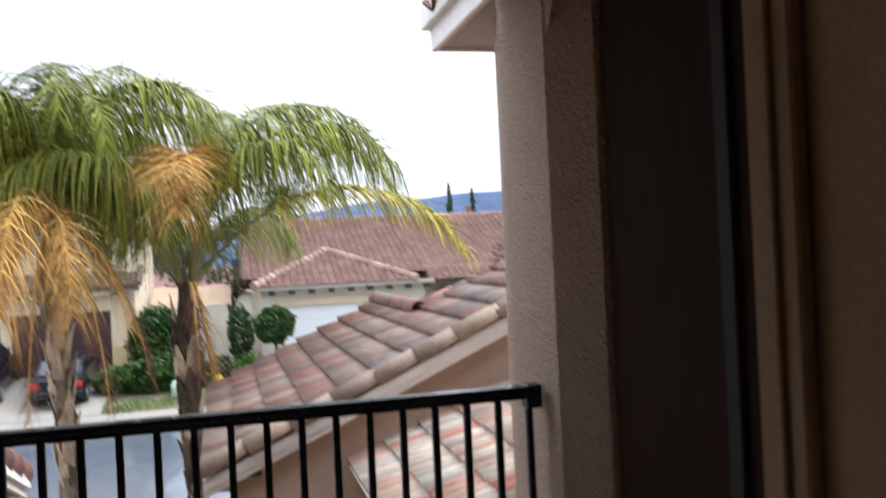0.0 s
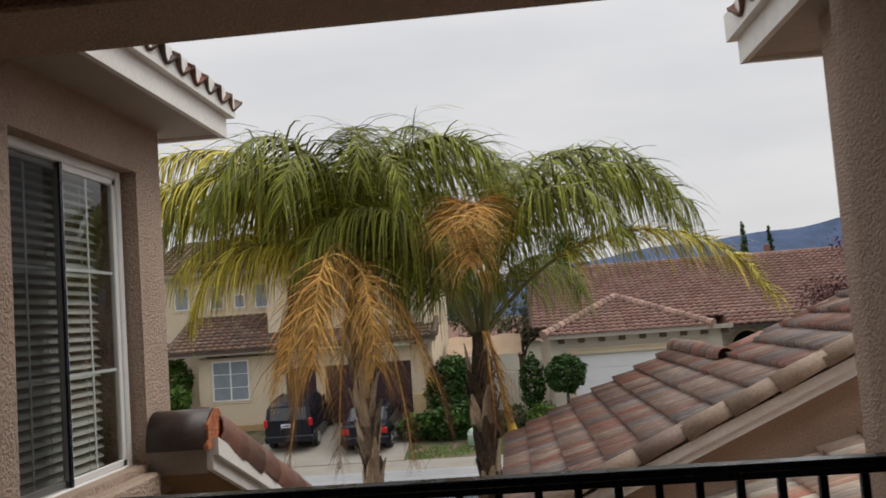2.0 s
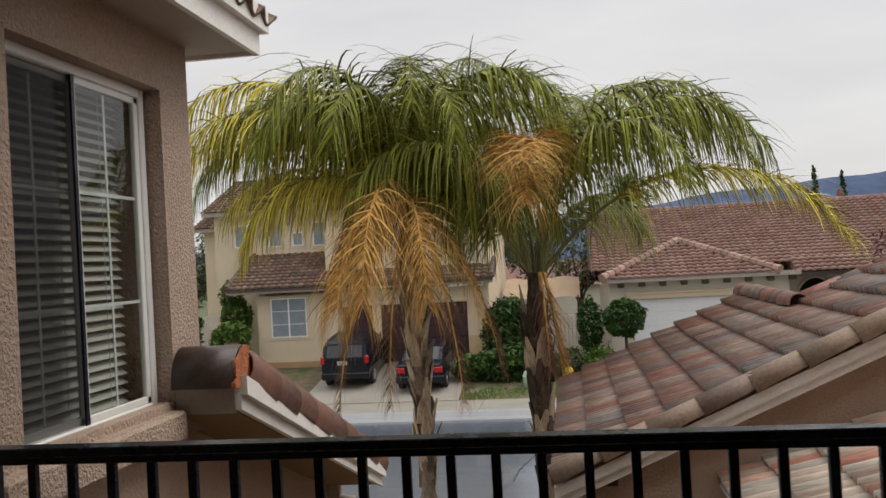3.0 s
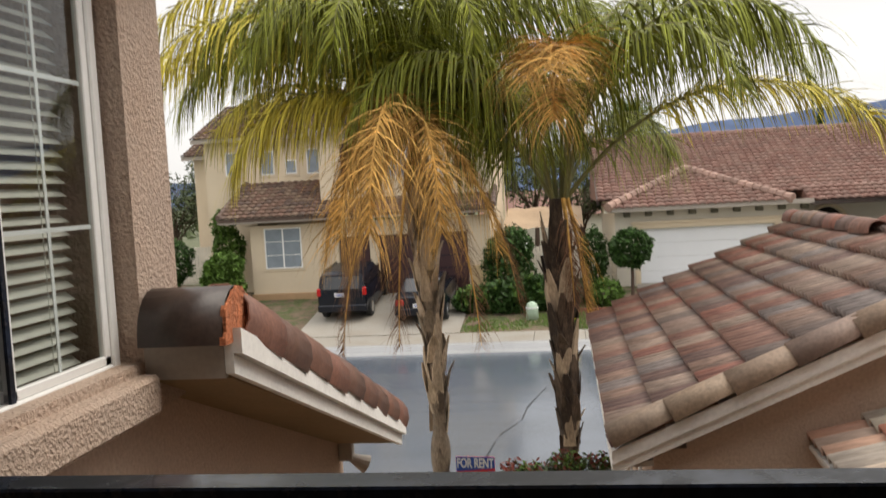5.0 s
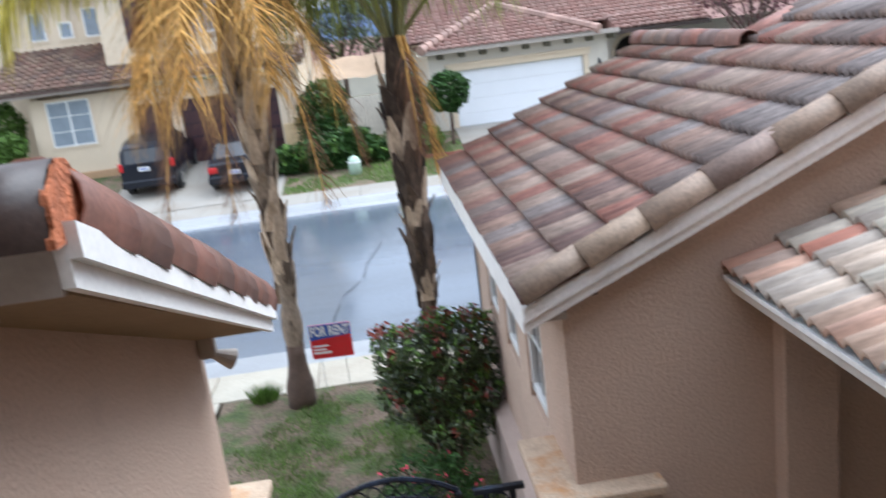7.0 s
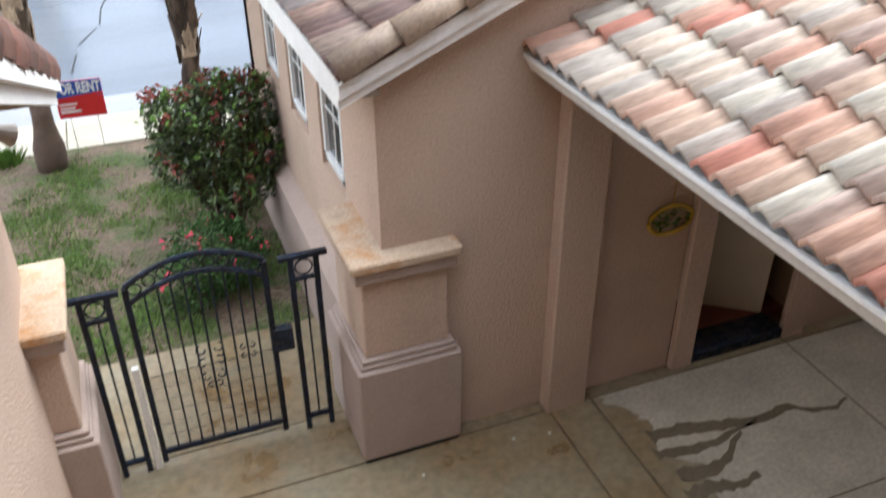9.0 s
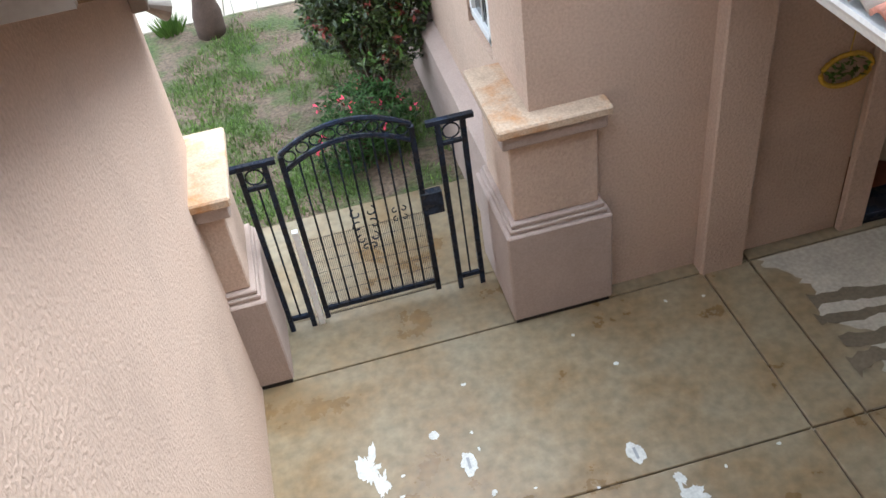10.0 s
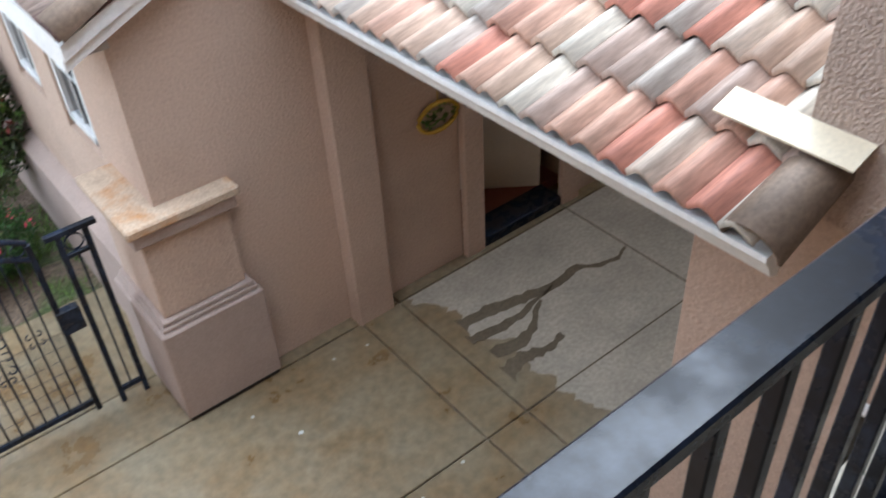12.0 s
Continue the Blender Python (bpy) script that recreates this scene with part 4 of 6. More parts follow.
def side_panel(x, w):
    p = thing("gate_side_panel", x, 7.9, 0, "narrow black iron panel beside the gate", "gate panel", "panels beside the gate")
    part("post", Mesh().soft(0, -0.02, 0, 0.04, 0.02, 1.58, 0.003), IRON, p)
    part("post", Mesh().soft(w - 0.04, -0.02, 0, w, 0.02, 1.58, 0.003), IRON, p)
    part("top_rail", Mesh().soft(-0.06, -0.022, 1.56, w + 0.06, 0.022, 1.60, 0.003), IRON, p)
    part("rail", Mesh().soft(0.04, -0.015, 1.38, w - 0.04, 0.015, 1.41, 0.003), IRON, p)
    part("rail", Mesh().soft(0.04, -0.015, 0.10, w - 0.04, 0.015, 0.14, 0.003), IRON, p)
    part("picket", Mesh().soft(w / 2 - 0.007, -0.007, 0.14, w / 2 + 0.007, 0.007, 1.38, 0.002), IRON, p)
    part("ring", Mesh().tube([(w / 2 + 0.06 * math.cos(t * math.pi / 8), 0, 1.485 + 0.06 * math.sin(t * math.pi / 8)) for t in range(17)], 0.007, 5, False), IRON, p)


side_panel(-1.73, 0.21)
side_panel(-0.36, 0.22)
part("gate_stop", Mesh().soft(-1.50, 7.88, 0, -1.455, 7.93, 0.95, 0.004), WHITE)
tagged(bpy.data.objects["gate_stop"], "white painted wooden strip beside the gate", "post")

# ---- entrance: niche, open door, wreath ----
setting("doorway_trim", Mesh().soft(2.66, 7.43, -0.02, 2.87, 7.5, 2.3, 0.01).soft(3.82, 7.43, -0.02, 4.05, 7.5, 2.3, 0.01), STUCCO, "tan stucco surround of the entrance", "trim")
setting("threshold", Mesh().soft(2.87, 7.44, 0, 3.82, 7.72, 0.10, 0.006), IRON, "dark door sill step", "threshold")
setting("hall_floor", Mesh().box(2.66, 7.72, 0, 4.05, 9.6, 0.095), REDFLOOR, "red-brown tiled hall floor", "floor")
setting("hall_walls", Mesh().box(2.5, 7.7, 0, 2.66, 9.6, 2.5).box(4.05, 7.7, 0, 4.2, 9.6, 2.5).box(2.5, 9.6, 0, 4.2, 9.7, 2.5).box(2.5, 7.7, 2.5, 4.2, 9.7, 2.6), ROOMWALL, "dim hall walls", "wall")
fd = thing("front_door", 3.80, 7.72, 0.10, "open cream front door with dark leaded glass", "door", rz=143)
part("door_leaf", Mesh().soft(0, -0.022, 0, 0.86, 0.022, 2.03, 0.006), DOORWHITE, fd)
part("door_glass", Mesh().soft(0.18, -0.026, 0.95, 0.68, 0.026, 1.85, 0.01), CARGLASS, fd, "dark leaded glass panel")
part("door_handle", Mesh().tube([(0.78, -0.02, 0.98), (0.78, -0.07, 0.98), (0.70, -0.07, 0.98)], 0.011, 8), CHROME, fd)
wr = thing("door_wreath", 2.45, 7.47, 1.50, "yellow oval straw wreath with green leaves", "wreath")
part("ring", Mesh().tube([(0.19 * math.cos(t * math.pi / 10), 0, 0.12 * math.sin(t * math.pi / 10)) for t in range(21)], 0.018, 6, False), YELLOW, wr)
wl = Mesh()
for k in range(60):
    a, r = random.uniform(0, 6.28), random.uniform(0.2, 1)
    x, z = 0.17 * r * math.cos(a), 0.11 * r * math.sin(a)
    m = pose(x, -0.01, z, random.uniform(-60, 60), random.uniform(-60, 60), random.uniform(0, 360))
    wl.add([m @ Vector(p) for p in ((-0.03, 0, 0), (0, -0.012, 0.004), (0.03, 0, 0), (0, 0.012, 0.004))], [(0, 1, 2, 3)])
part("leaves", wl, LEAF_B, wr)
part("hanger", Mesh().tube([(0, 0, 0.12), (0.02, 0, 0.5)], 0.004, 5), YELLOW, wr)


# ---- plants ----
def leaf_cloud(mesh, c, r, n, size, up=0.2, shell=0.55, flat=1.0):
    """Small leaves scattered through an uneven rounded volume."""
    for _ in range(n):
        d = Vector((random.gauss(0, 1), random.gauss(0, 1), random.gauss(0, 1))).normalized()
        bump = 1 + 0.22 * noise.noise(d * 2.3 + Vector(c))
        q = random.uniform(shell, 1) ** 0.6 * bump
        p = Vector((c[0] + d.x * r[0] * q, c[1] + d.y * r[1] * q, c[2] + d.z * r[2] * q * flat))
        s = size * random.uniform(0.6, 1.3)
        e = Euler((random.uniform(-1.0, 1.0), random.uniform(-1.0, 1.0), random.uniform(0, 6.28))).to_matrix()
        mesh.add([p + e @ Vector(v) * s for v in ((-1, 0, 0), (-0.2, -0.38, 0.1), (1, 0, -0.1), (-0.2, 0.38, 0.1))], [(0, 1, 2, 3)])


def shrub(name, x, y, z, blobs, leaf, size, label, category, n=1400, stems=5, red=None, group=""):
    s = thing(name, x, y, z, label, category, group)
    m, st = Mesh(), Mesh()
    vol = sum(b[3] * b[4] * b[5] for b in blobs)
    for bx, by, bz, rx, ry, rz in blobs:
        leaf_cloud(m, (bx, by, bz), (rx, ry, rz), int(n * rx * ry * rz / vol), size)
        for _ in range(max(1, stems // len(blobs))):
            a = random.uniform(0, 6.28)
            st.tube([(0.05 * math.cos(a), 0.05 * math.sin(a), -0.05), ((bx + rx * 0.3 * math.cos(a)) * 0.5, (by + ry * 0.3 * math.sin(a)) * 0.5, bz * 0.5), (bx + rx * 0.5 * math.cos(a), by + ry * 0.5 * math.sin(a), bz + rz * 0.3)], [0.025, 0.018, 0.006], 5)
    tagged(part("twigs", st, TWIG, s), kind="stuff")
    part("foliage", m, leaf, s)
    if red:
        for mt, cnt, zone, nm in red:
            k = Mesh()
            for _ in range(cnt):
                bx, by, bz, rx, ry, rz = random.choice(blobs)
                d = Vector((random.gauss(0, 1), random.gauss(0, 1) - 0.6, abs(random.gauss(0, 1)) * zone)).normalized()
                leaf_cloud(k, (bx + d.x * rx, by + d.y * ry, bz + d.z * rz), (0.05, 0.05, 0.06), 6, size * 0.9)
            tagged(part(nm, k, mt, s), kind="stuff")
    return s


shrub("photinia_bush", -0.42, 10.9, -0.06, [(0, 0, 1.30, 0.55, 0.5, 0.5), (-0.30, -0.1, 1.52, 0.36, 0.36, 0.34), (0.26, 0.05, 1.48, 0.38, 0.4, 0.38), (-0.38, 0.0, 1.1, 0.3, 0.34, 0.36), (0.34, -0.05, 1.05, 0.3, 0.34, 0.4), (0.12, -0.1, 0.82, 0.42, 0.4, 0.34), (-0.5, -0.1, 1.72, 0.14, 0.14, 0.16), (0.05, 0.0, 1.78, 0.2, 0.2, 0.16), (0.42, 0.0, 1.74, 0.15, 0.15, 0.14)], LEAF_PH, 0.042, "tall dark green photinia bush with red tips", "bush", 8200, 18, [(LEAF_R, 85, 2.4, "red_tip_growth"), (LEAF_B, 130, 1.0, "young_leaves")])
shrub("rose_bush", -0.72, 10.0, -0.05, [(0, 0, 0.5, 0.42, 0.4, 0.38), (-0.2, -0.15, 0.35, 0.35, 0.3, 0.3), (0.2, 0.1, 0.42, 0.35, 0.35, 0.35)], LEAF, 0.03, "low rose bush with pink flowers on the lawn", "bush", 3600, 10, [(PINK, 11, 1.5, "flowers")])

# grass on the lawn
gb = Mesh()
for _ in range(34000):
    x, y = random.uniform(-3.25, 0.05), random.uniform(9.32, 13.95)
    if noise.noise((x * 1.1, y * 1.1, 1.7)) + 0.6 * noise.noise((x * 3.4, y * 3.4, 8.2)) + random.uniform(-0.3, 0.3) < 0.10 + 0.07 * (y - 11.5):
        continue
    h, a = random.uniform(0.03, 0.09), random.uniform(0, 6.28)
    z = fall(y) - 0.02 + 0.05 * noise.noise((x * 1.3, y * 1.3, 3.1))
    dx, dy = 0.008 * math.cos(a), 0.008 * math.sin(a)
    lx, ly = random.uniform(-0.04, 0.04), random.uniform(-0.04, 0.04)
    gb.add([(x - dx, y - dy, z), (x + dx, y + dy, z), (x + lx, y + ly, z + h)], [(0, 1, 2)])
tagged(part("grass", gb, GRASS), "tufts of wet green grass on the lawn", "grass", kind="stuff")
tf = Mesh()
for _ in range(260):
    a, r = random.uniform(0, 6.28), random.uniform(0, 0.14)
    x, y = -2.70 + r * math.cos(a), 13.85 + r * math.sin(a)
    tf.add([(x - 0.01, y, -0.08), (x + 0.01, y, -0.08), (x + 1.1 * r * math.cos(a), y + r * math.sin(a), random.uniform(0.09, 0.2))], [(0, 1, 2)])
tagged(part("grass_tuft", tf, LEAF_B), "bright weed tuft at the lawn's edge", "weed")


# ---- palms ----
def frond_mesh(base, az, e0, length, bend, n=125, leaf=1.2, hang=2.1, sway=0.0, thin=0.019, curve=1.6, start=0.14):
    """An arching stem with long leaflets that hang from both sides."""
    st, lf = Mesh(), Mesh()
    pts, p, seg = [Vector(base)], Vector(base), 26
    for k in range(seg):
        t = (k + 0.5) / seg
        e = radians(max(e0 - bend * t ** curve, -86))
        a = radians(az + sway * t)
        p = p + Vector((math.cos(e) * math.cos(a), math.cos(e) * math.sin(a), math.sin(e))) * (length / seg)
        pts.append(p.copy())
    st.tube(pts, [0.032 * (1 - 0.88 * k / seg) for k in range(seg + 1)], 5)
    for k in range(n):
        t = start + (1 - start) * (k + random.random()) / n
        i = min(int(t * seg), seg - 1)
        o = pts[i].lerp(pts[i + 1], t * seg - i)
        d = (pts[i + 1] - pts[i]).normalized()
        side = d.cross(Vector((0, 0, 1)))
        side = side.normalized() if side.length > 0.05 else Vector((-math.sin(radians(az)), math.cos(radians(az)), 0))
        upv = side.cross(d)
        for s in (-1, 1):
            L = leaf * (math.sin(math.pi * (0.2 + 0.66 * t)) ** 0.7) * random.uniform(0.75, 1.15)
            stiff = 0.4 if random.random() < 0.15 else 1.0
            v = side * s * random.uniform(0.5, 1.0) + d * random.uniform(0.45, 0.9) + upv * random.uniform(0.2, 1.0)
            v.normalize()
            q, w = o.copy(), thin * random.uniform(0.7, 1.2)
            cross = d * 0.9 + upv * random.uniform(-0.3, 0.3)
            ring = []
            for m in range(5):
                ring.append(q - cross * w * (1 - m / 4.6))
                ring.append(q + cross * w * (1 - m / 4.6))
                v = (v + Vector((0, 0, -1)) * hang * stiff * random.uniform(0.28, 0.52)).normalized()
                q = q + v * (L / 4)
            lf.add(ring, [(2 * m, 2 * m + 1, 2 * m + 3, 2 * m + 2) for m in range(4)])
    return st, lf


def palm(x, y, z0, zc, lean, fronds, label, boots, seed, bark, husks):
    random.seed(seed)
    pt = thing("palm_tree", x, y, z0, label, "palm tree", "queen palms by the road")
    H = zc - z0
    pts, rad = [], []
    for k in range(41):
        t = k / 40
        pts.append((lean[0] * t + 0.05 * math.sin(5 * t), lean[1] * t, H * t - 0.05 * (k == 0)))
        r = 0.06 * (1 - t) ** 9 + 0.11 + 0.02 * math.sin(t * 40) * (t < 0.4) + (0.05 if 0.45 < t < 0.9 else 0.0) * math.sin((t - 0.45) / 0.45 * math.pi)
        rad.append(r * (0.93 + 0.14 * random.random()) if t < 0.95 else r * 0.8)
    part("trunk", Mesh().tube(pts, rad, 14), bark, pt, smooth=True)
    part("trunk_foot", Mesh().tube(pts[:7], [r * 1.07 for r in rad[:7]], 14), TWIG, pt, "dark damp foot of the trunk", smooth=True)
    for i in range(boots):
        t = 0.26 + 0.62 * i / boots
        a = i * 2.4 + random.uniform(-0.3, 0.3)
        k = int(t * 40)
        c, r = Vector(pts[k]), rad[k]
        o = Vector((math.cos(a), math.sin(a), 0))
        sd = Vector((-math.sin(a), math.cos(a), 0))
        b = Mesh()
        h = random.uniform(0.34, 0.62)
        fl = random.uniform(0.03, 0.13)
        w = random.uniform(0.07, 0.13)
        b0, b1, b2 = c + o * (r * 0.85), c + o * (r + 0.03) + Vector((0, 0, h * 0.6)), c + o * (r + fl) + Vector((random.uniform(-0.03, 0.03), 0, h))
        v = []
        for q, ww, th in ((b0, w, 0.02), (b1, w * 0.75, 0.02), (b2, w * 0.25, 0.012)):
            v += [q - sd * ww, q + sd * ww, q + sd * ww * 0.8 + o * th, q - sd * ww * 0.8 + o * th]
        b.add(v, [(0, 1, 5, 4), (1, 2, 6, 5), (2, 3, 7, 6), (3, 0, 4, 7), (4, 5, 9, 8), (5, 6, 10, 9), (6, 7, 11, 10), (7, 4, 8, 11), (0, 3, 2, 1), (8, 9, 10, 11)])
        part("leaf_base", b, husks[i % len(husks)], pt)
    top = Vector((lean[0], lean[1], H))
    mats = {"g": FROND, "y": FROND_Y, "d": FROND_D, "b": FROND_B}
    for az, e0, L, bend, kind, *opt in fronds:
        o = dict(opt[0]) if opt else {}
        dz, out = o.pop("dz", 0.0), o.pop("out", 0.0)
        a = radians(az)
        st, lf = frond_mesh(top + Vector((0.10 * math.cos(a), 0.10 * math.sin(a) - out, dz)), az + random.uniform(-4, 4), e0, L, bend, **o)
        fr = part("frond", lf, mats[kind], pt, {"g": "green drooping frond", "y": "yellowing drooping frond", "d": "dry orange frond", "b": "dead brown frond"}[kind])
        part("frond_stem", st, RACHIS if kind in "gy" else FROND_D, fr)


FACE = {"n": 190, "leaf": 1.3, "hang": 2.1, "thin": 0.013, "curve": 0.5, "start": 0.03}
STAR = {"n": 80, "leaf": 0.95, "hang": 1.2, "thin": 0.012, "curve": 0.8, "start": 0.02}
SKIRT = {"n": 80, "leaf": 0.75, "hang": 2.2, "thin": 0.010, "curve": 0.75, "start": 0.1}
LOW = {"curve": 1.25, "leaf": 1.15}
ARM = {"n": 150, "leaf": 0.95, "hang": 1.3, "curve": 1.4, "start": 0.3}
BARE = {"start": 0.26}
palm(-2.17, 13.55, -0.05, 5.6, (-0.02, 0.0), [
    (-125, 85, 4.0, 168, "g"), (-105, 80, 3.6, 172, "g"), (-80, 87, 4.0, 176, "g"), (-140, 76, 3.5, 162, "g"), (-60, 80, 3.5, 172, "g"),
    (62, 86, 4.7, 140, "g"), (28, 84, 4.2, 150, "g"), (-25, 84, 3.9, 166, "g"), (95, 82, 4.4, 138, "g"), (5, 76, 3.5, 155, "g"), (45, 68, 3.3, 145, "g"),
    (148, 76, 4.2, 128, "g"), (184, 68, 4.4, 112, "y"), (176, 46, 4.2, 80, "y"), (203, 58, 4.0, 116, "y"), (166, 34, 3.5, 82, "y"), (-158, 74, 3.8, 148, "g"), (192, 54, 3.7, 120, "g"), (120, 72, 4.0, 130, "g"),
    (-8, 46, 2.6, 125, "g", LOW), (-35, 48, 2.5, 140, "g", LOW), (-150, 40, 2.9, 118, "y", LOW), (75, 45, 2.8, 110, "g", LOW),
    (-96, 58, 2.9, 142, "d", {**FACE, "out": 0.45, "dz": 0.15}), (-72, 46, 2.4, 130, "d", {**FACE, "out": 0.4, "dz": 0.0, "leaf": 1.15}), (-116, 44, 2.4, 128, "d", {**FACE, "out": 0.4, "dz": 0.0, "leaf": 1.15}),
    (-40, -15, 2.2, 66, "d", {**SKIRT, "out": 0.25}), (-140, -15, 2.3, 66, "d", {**SKIRT, "out": 0.25}),
    (-52, -40, 3.2, 44, "b", SKIRT), (-128, -40, 3.3, 44, "b", SKIRT), (-8, -38, 2.8, 46, "b", SKIRT), (-95, -45, 3.1, 40, "b", SKIRT), (172, -40, 2.6, 44, "b", SKIRT)],
    "queen palm with drooping green fronds and orange dead skirt", 54, 11, BARK, (BOOT, BOOT, BARK))
palm(-0.42, 13.4, -0.05, 4.5, (0.08, 0.0), [
    (14, 88, 5.3, 152, "g", BARE), (40, 87, 5.4, 142, "g", BARE), (-22, 81, 4.8, 150, "g", BARE), (72, 85, 5.2, 130, "g", BARE), (110, 81, 4.8, 134, "g", BARE), (160, 78, 4.2, 144, "g", BARE),
    (2, 80, 4.6, 150, "g", BARE), (-150, 81, 4.1, 158, "g", BARE), (-3, 51, 5.0, 116, "y", ARM), (-40, 84, 4.2, 166, "g", BARE),
    (188, 64, 3.4, 136, "g", BARE), (50, 56, 3.5, 122, "g", BARE), (130, 52, 3.2, 116, "g", BARE),
    (-90, 24, 0.9, 80, "d", {**STAR, "out": 1.05, "dz": 1.72}), (-75, 52, 0.9, 110, "d", {**STAR, "out": 0.95, "dz": 1.62}), (-112, 40, 0.9, 100, "d", {**STAR, "out": 0.95, "dz": 1.57}), (-88, 0, 0.9, 70, "d", {**STAR, "out": 0.9, "dz": 1.45}),
    (-12, -76, 1.7, 12, "d", SKIRT), (-60, -78, 1.4, 8, "b", SKIRT)],
    "queen palm with drooping green fronds and golden dead fronds", 60, 23, BARK_DARK, (BARK_DARK, BARK_DARK, BOOT))

# ---- yard sign ----
sg = thing("yard_sign", -1.70, 13.9, -0.05, "red and blue yard sign on a wire stand", "sign", rz=-4)
part("board", Mesh().soft(-0.28, -0.006, 0.46, 0.28, 0.006, 0.94, 0.003), SIGN_RED, sg)
part("band", Mesh().box(-0.277, -0.010, 0.73, 0.277, -0.0065, 0.937), SIGN_BLUE, sg, "dark blue upper band")
part("stripe", Mesh().prism([(-0.277, 0.69), (0.277, 0.74), (0.277, 0.775), (-0.277, 0.725)], "y", -0.0108, -0.0102), SIGN_RED, sg)


def text(body, size, m, material, parent, name="lettering"):
    cu = bpy.data.curves.new(name, "FONT")
    cu.body, cu.size, cu.extrude, cu.align_x, cu.offset = body, size, 0.001, "CENTER", 0.006
    cu.materials.append(material)
    ob = new(name, cu)
    dg = bpy.context.evaluated_depsgraph_get()
    me = bpy.data.meshes.new_from_object(ob.evaluated_get(dg))
    bpy.data.objects.remove(ob)
    ob = new(name, me)
    ob.parent = parent
    ob.matrix_local = m
    return ob


tx = text("FOR RENT", 0.19, pose(0.0, -0.012, 0.785, 90, 0, 0) @ Matrix.Diagonal((0.60, 1.0, 1, 1)), SIGN_WHITE, sg)
for k, (w, h) in enumerate(((0.26, 0.022), (0.22, 0.022), (0.30, 0.03))):
    part("text_bar", Mesh().box(-0.25, -0.0088, 0.63 - k * 0.05, -0.25 + w * 0.8, -0.0065, 0.63 - k * 0.05 + h), SIGN_WHITE, sg)
for x in (-0.16, 0.16):
    part("wire_leg", Mesh().tube([(x, 0, -0.05), (x, 0, 0.5)], 0.005, 5), STEEL, sg)

# ---- small things on the walls and the floor ----
lamp = thing("wall_floodlight", -1.93, 7.95, 2.78, "small bronze floodlight under the eave", "floodlight")
part("bracket", Mesh().soft(-0.06, -0.04, -0.02, 0.04, 0.04, 0.12, 0.006), FASCIA_SHADE, lamp)
part("lamp_head", Mesh().tube([(0.02, 0, 0.0), (0.06, 0.02, -0.03), (0.12, 0.05, -0.07)], [0.03, 0.045, 0.07], 12), FASCIA_SHADE, lamp)


def blotch(cx, cy, rx, ry, z, seed, n=40, rough=0.35):
    pts = []
    for k in range(n):
        a = 2 * math.pi * k / n
        r = 1 + rough * noise.noise((math.cos(a) * 1.7 + seed, math.sin(a) * 1.7, seed * 3.1)) + 0.5 * rough * noise.noise((math.cos(a) * 5 + seed, math.sin(a) * 5, seed)) + 0.3 * rough * noise.noise((math.cos(a) * 14 + seed, math.sin(a) * 14, seed))
        pts.append((cx + rx * r * math.cos(a), cy + ry * r * math.sin(a), z))
    return pts


def stain(name, outlines, material, label):
    m = Mesh()
    for o in outlines:
        m.add(o, [tuple(range(len(o)))])
    tagged(part(name, m, material), label, "stain", kind="structure")


edge = [(1.92, 7.36), (2.16, 6.95), (2.02, 6.62), (2.30, 6.42), (2.12, 6.22), (2.22, 5.92), (2.17, 5.74), (2.29, 5.46), (2.42, 5.04), (2.6, 4.65)]
rim_ = []
for (xa, ya), (xb, yb) in zip(edge, edge[1:]):
    for k in range(12):
        x, y = xa + (xb - xa) * k / 12, ya + (yb - ya) * k / 12
        rim_.append((x + 0.10 * noise.noise((y * 9, 1.1, 0)) + 0.05 * noise.noise((y * 26, 4.1, 0)), y, 0.0045))
stain("dry_patch", [rim_ + [(6.35, 4.65, 0.0045), (6.35, 7.36, 0.0045)]], CONCRETE_DRY, "pale dry patch on the damp concrete")
streak = []
for pts, w in (([(3.78, 6.45), (3.62, 6.40), (3.45, 6.42), (3.30, 6.53), (3.0, 6.5), (2.72, 6.55), (2.4, 6.64), (2.0, 6.66)], 0.045), ([(2.95, 6.52), (2.6, 6.44), (2.3, 6.42), (1.95, 6.5)], 0.04), ([(2.75, 6.45), (2.5, 6.27), (2.3, 6.20), (2.0, 6.25)], 0.05), ([(2.6, 6.05), (2.4, 6.0), (2.2, 6.08), (1.95, 6.0)], 0.06)):
    L, R, fine = [], [], []
    for (xa, ya), (xb, yb) in zip(pts, pts[1:]):
        fine += [(xa + (xb - xa) * k / 7, ya + (yb - ya) * k / 7) for k in range(7)]
    for k, (x, y) in enumerate(fine):
        y += 0.16 + 0.03 * noise.noise((x * 7, y * 7, 2.0))
        q = w * (0.35 + 1.1 * k / len(fine)) * (1 + 0.7 * noise.noise((x * 11, k * 0.31, 5.0)))
        L.append((x, y + q, 0.0075))
        R.append((x, y - q, 0.0075))
    streak.append(L + R[::-1])
stain("water_trail", streak, WETPATCH, "dark wet trail across the pale concrete")
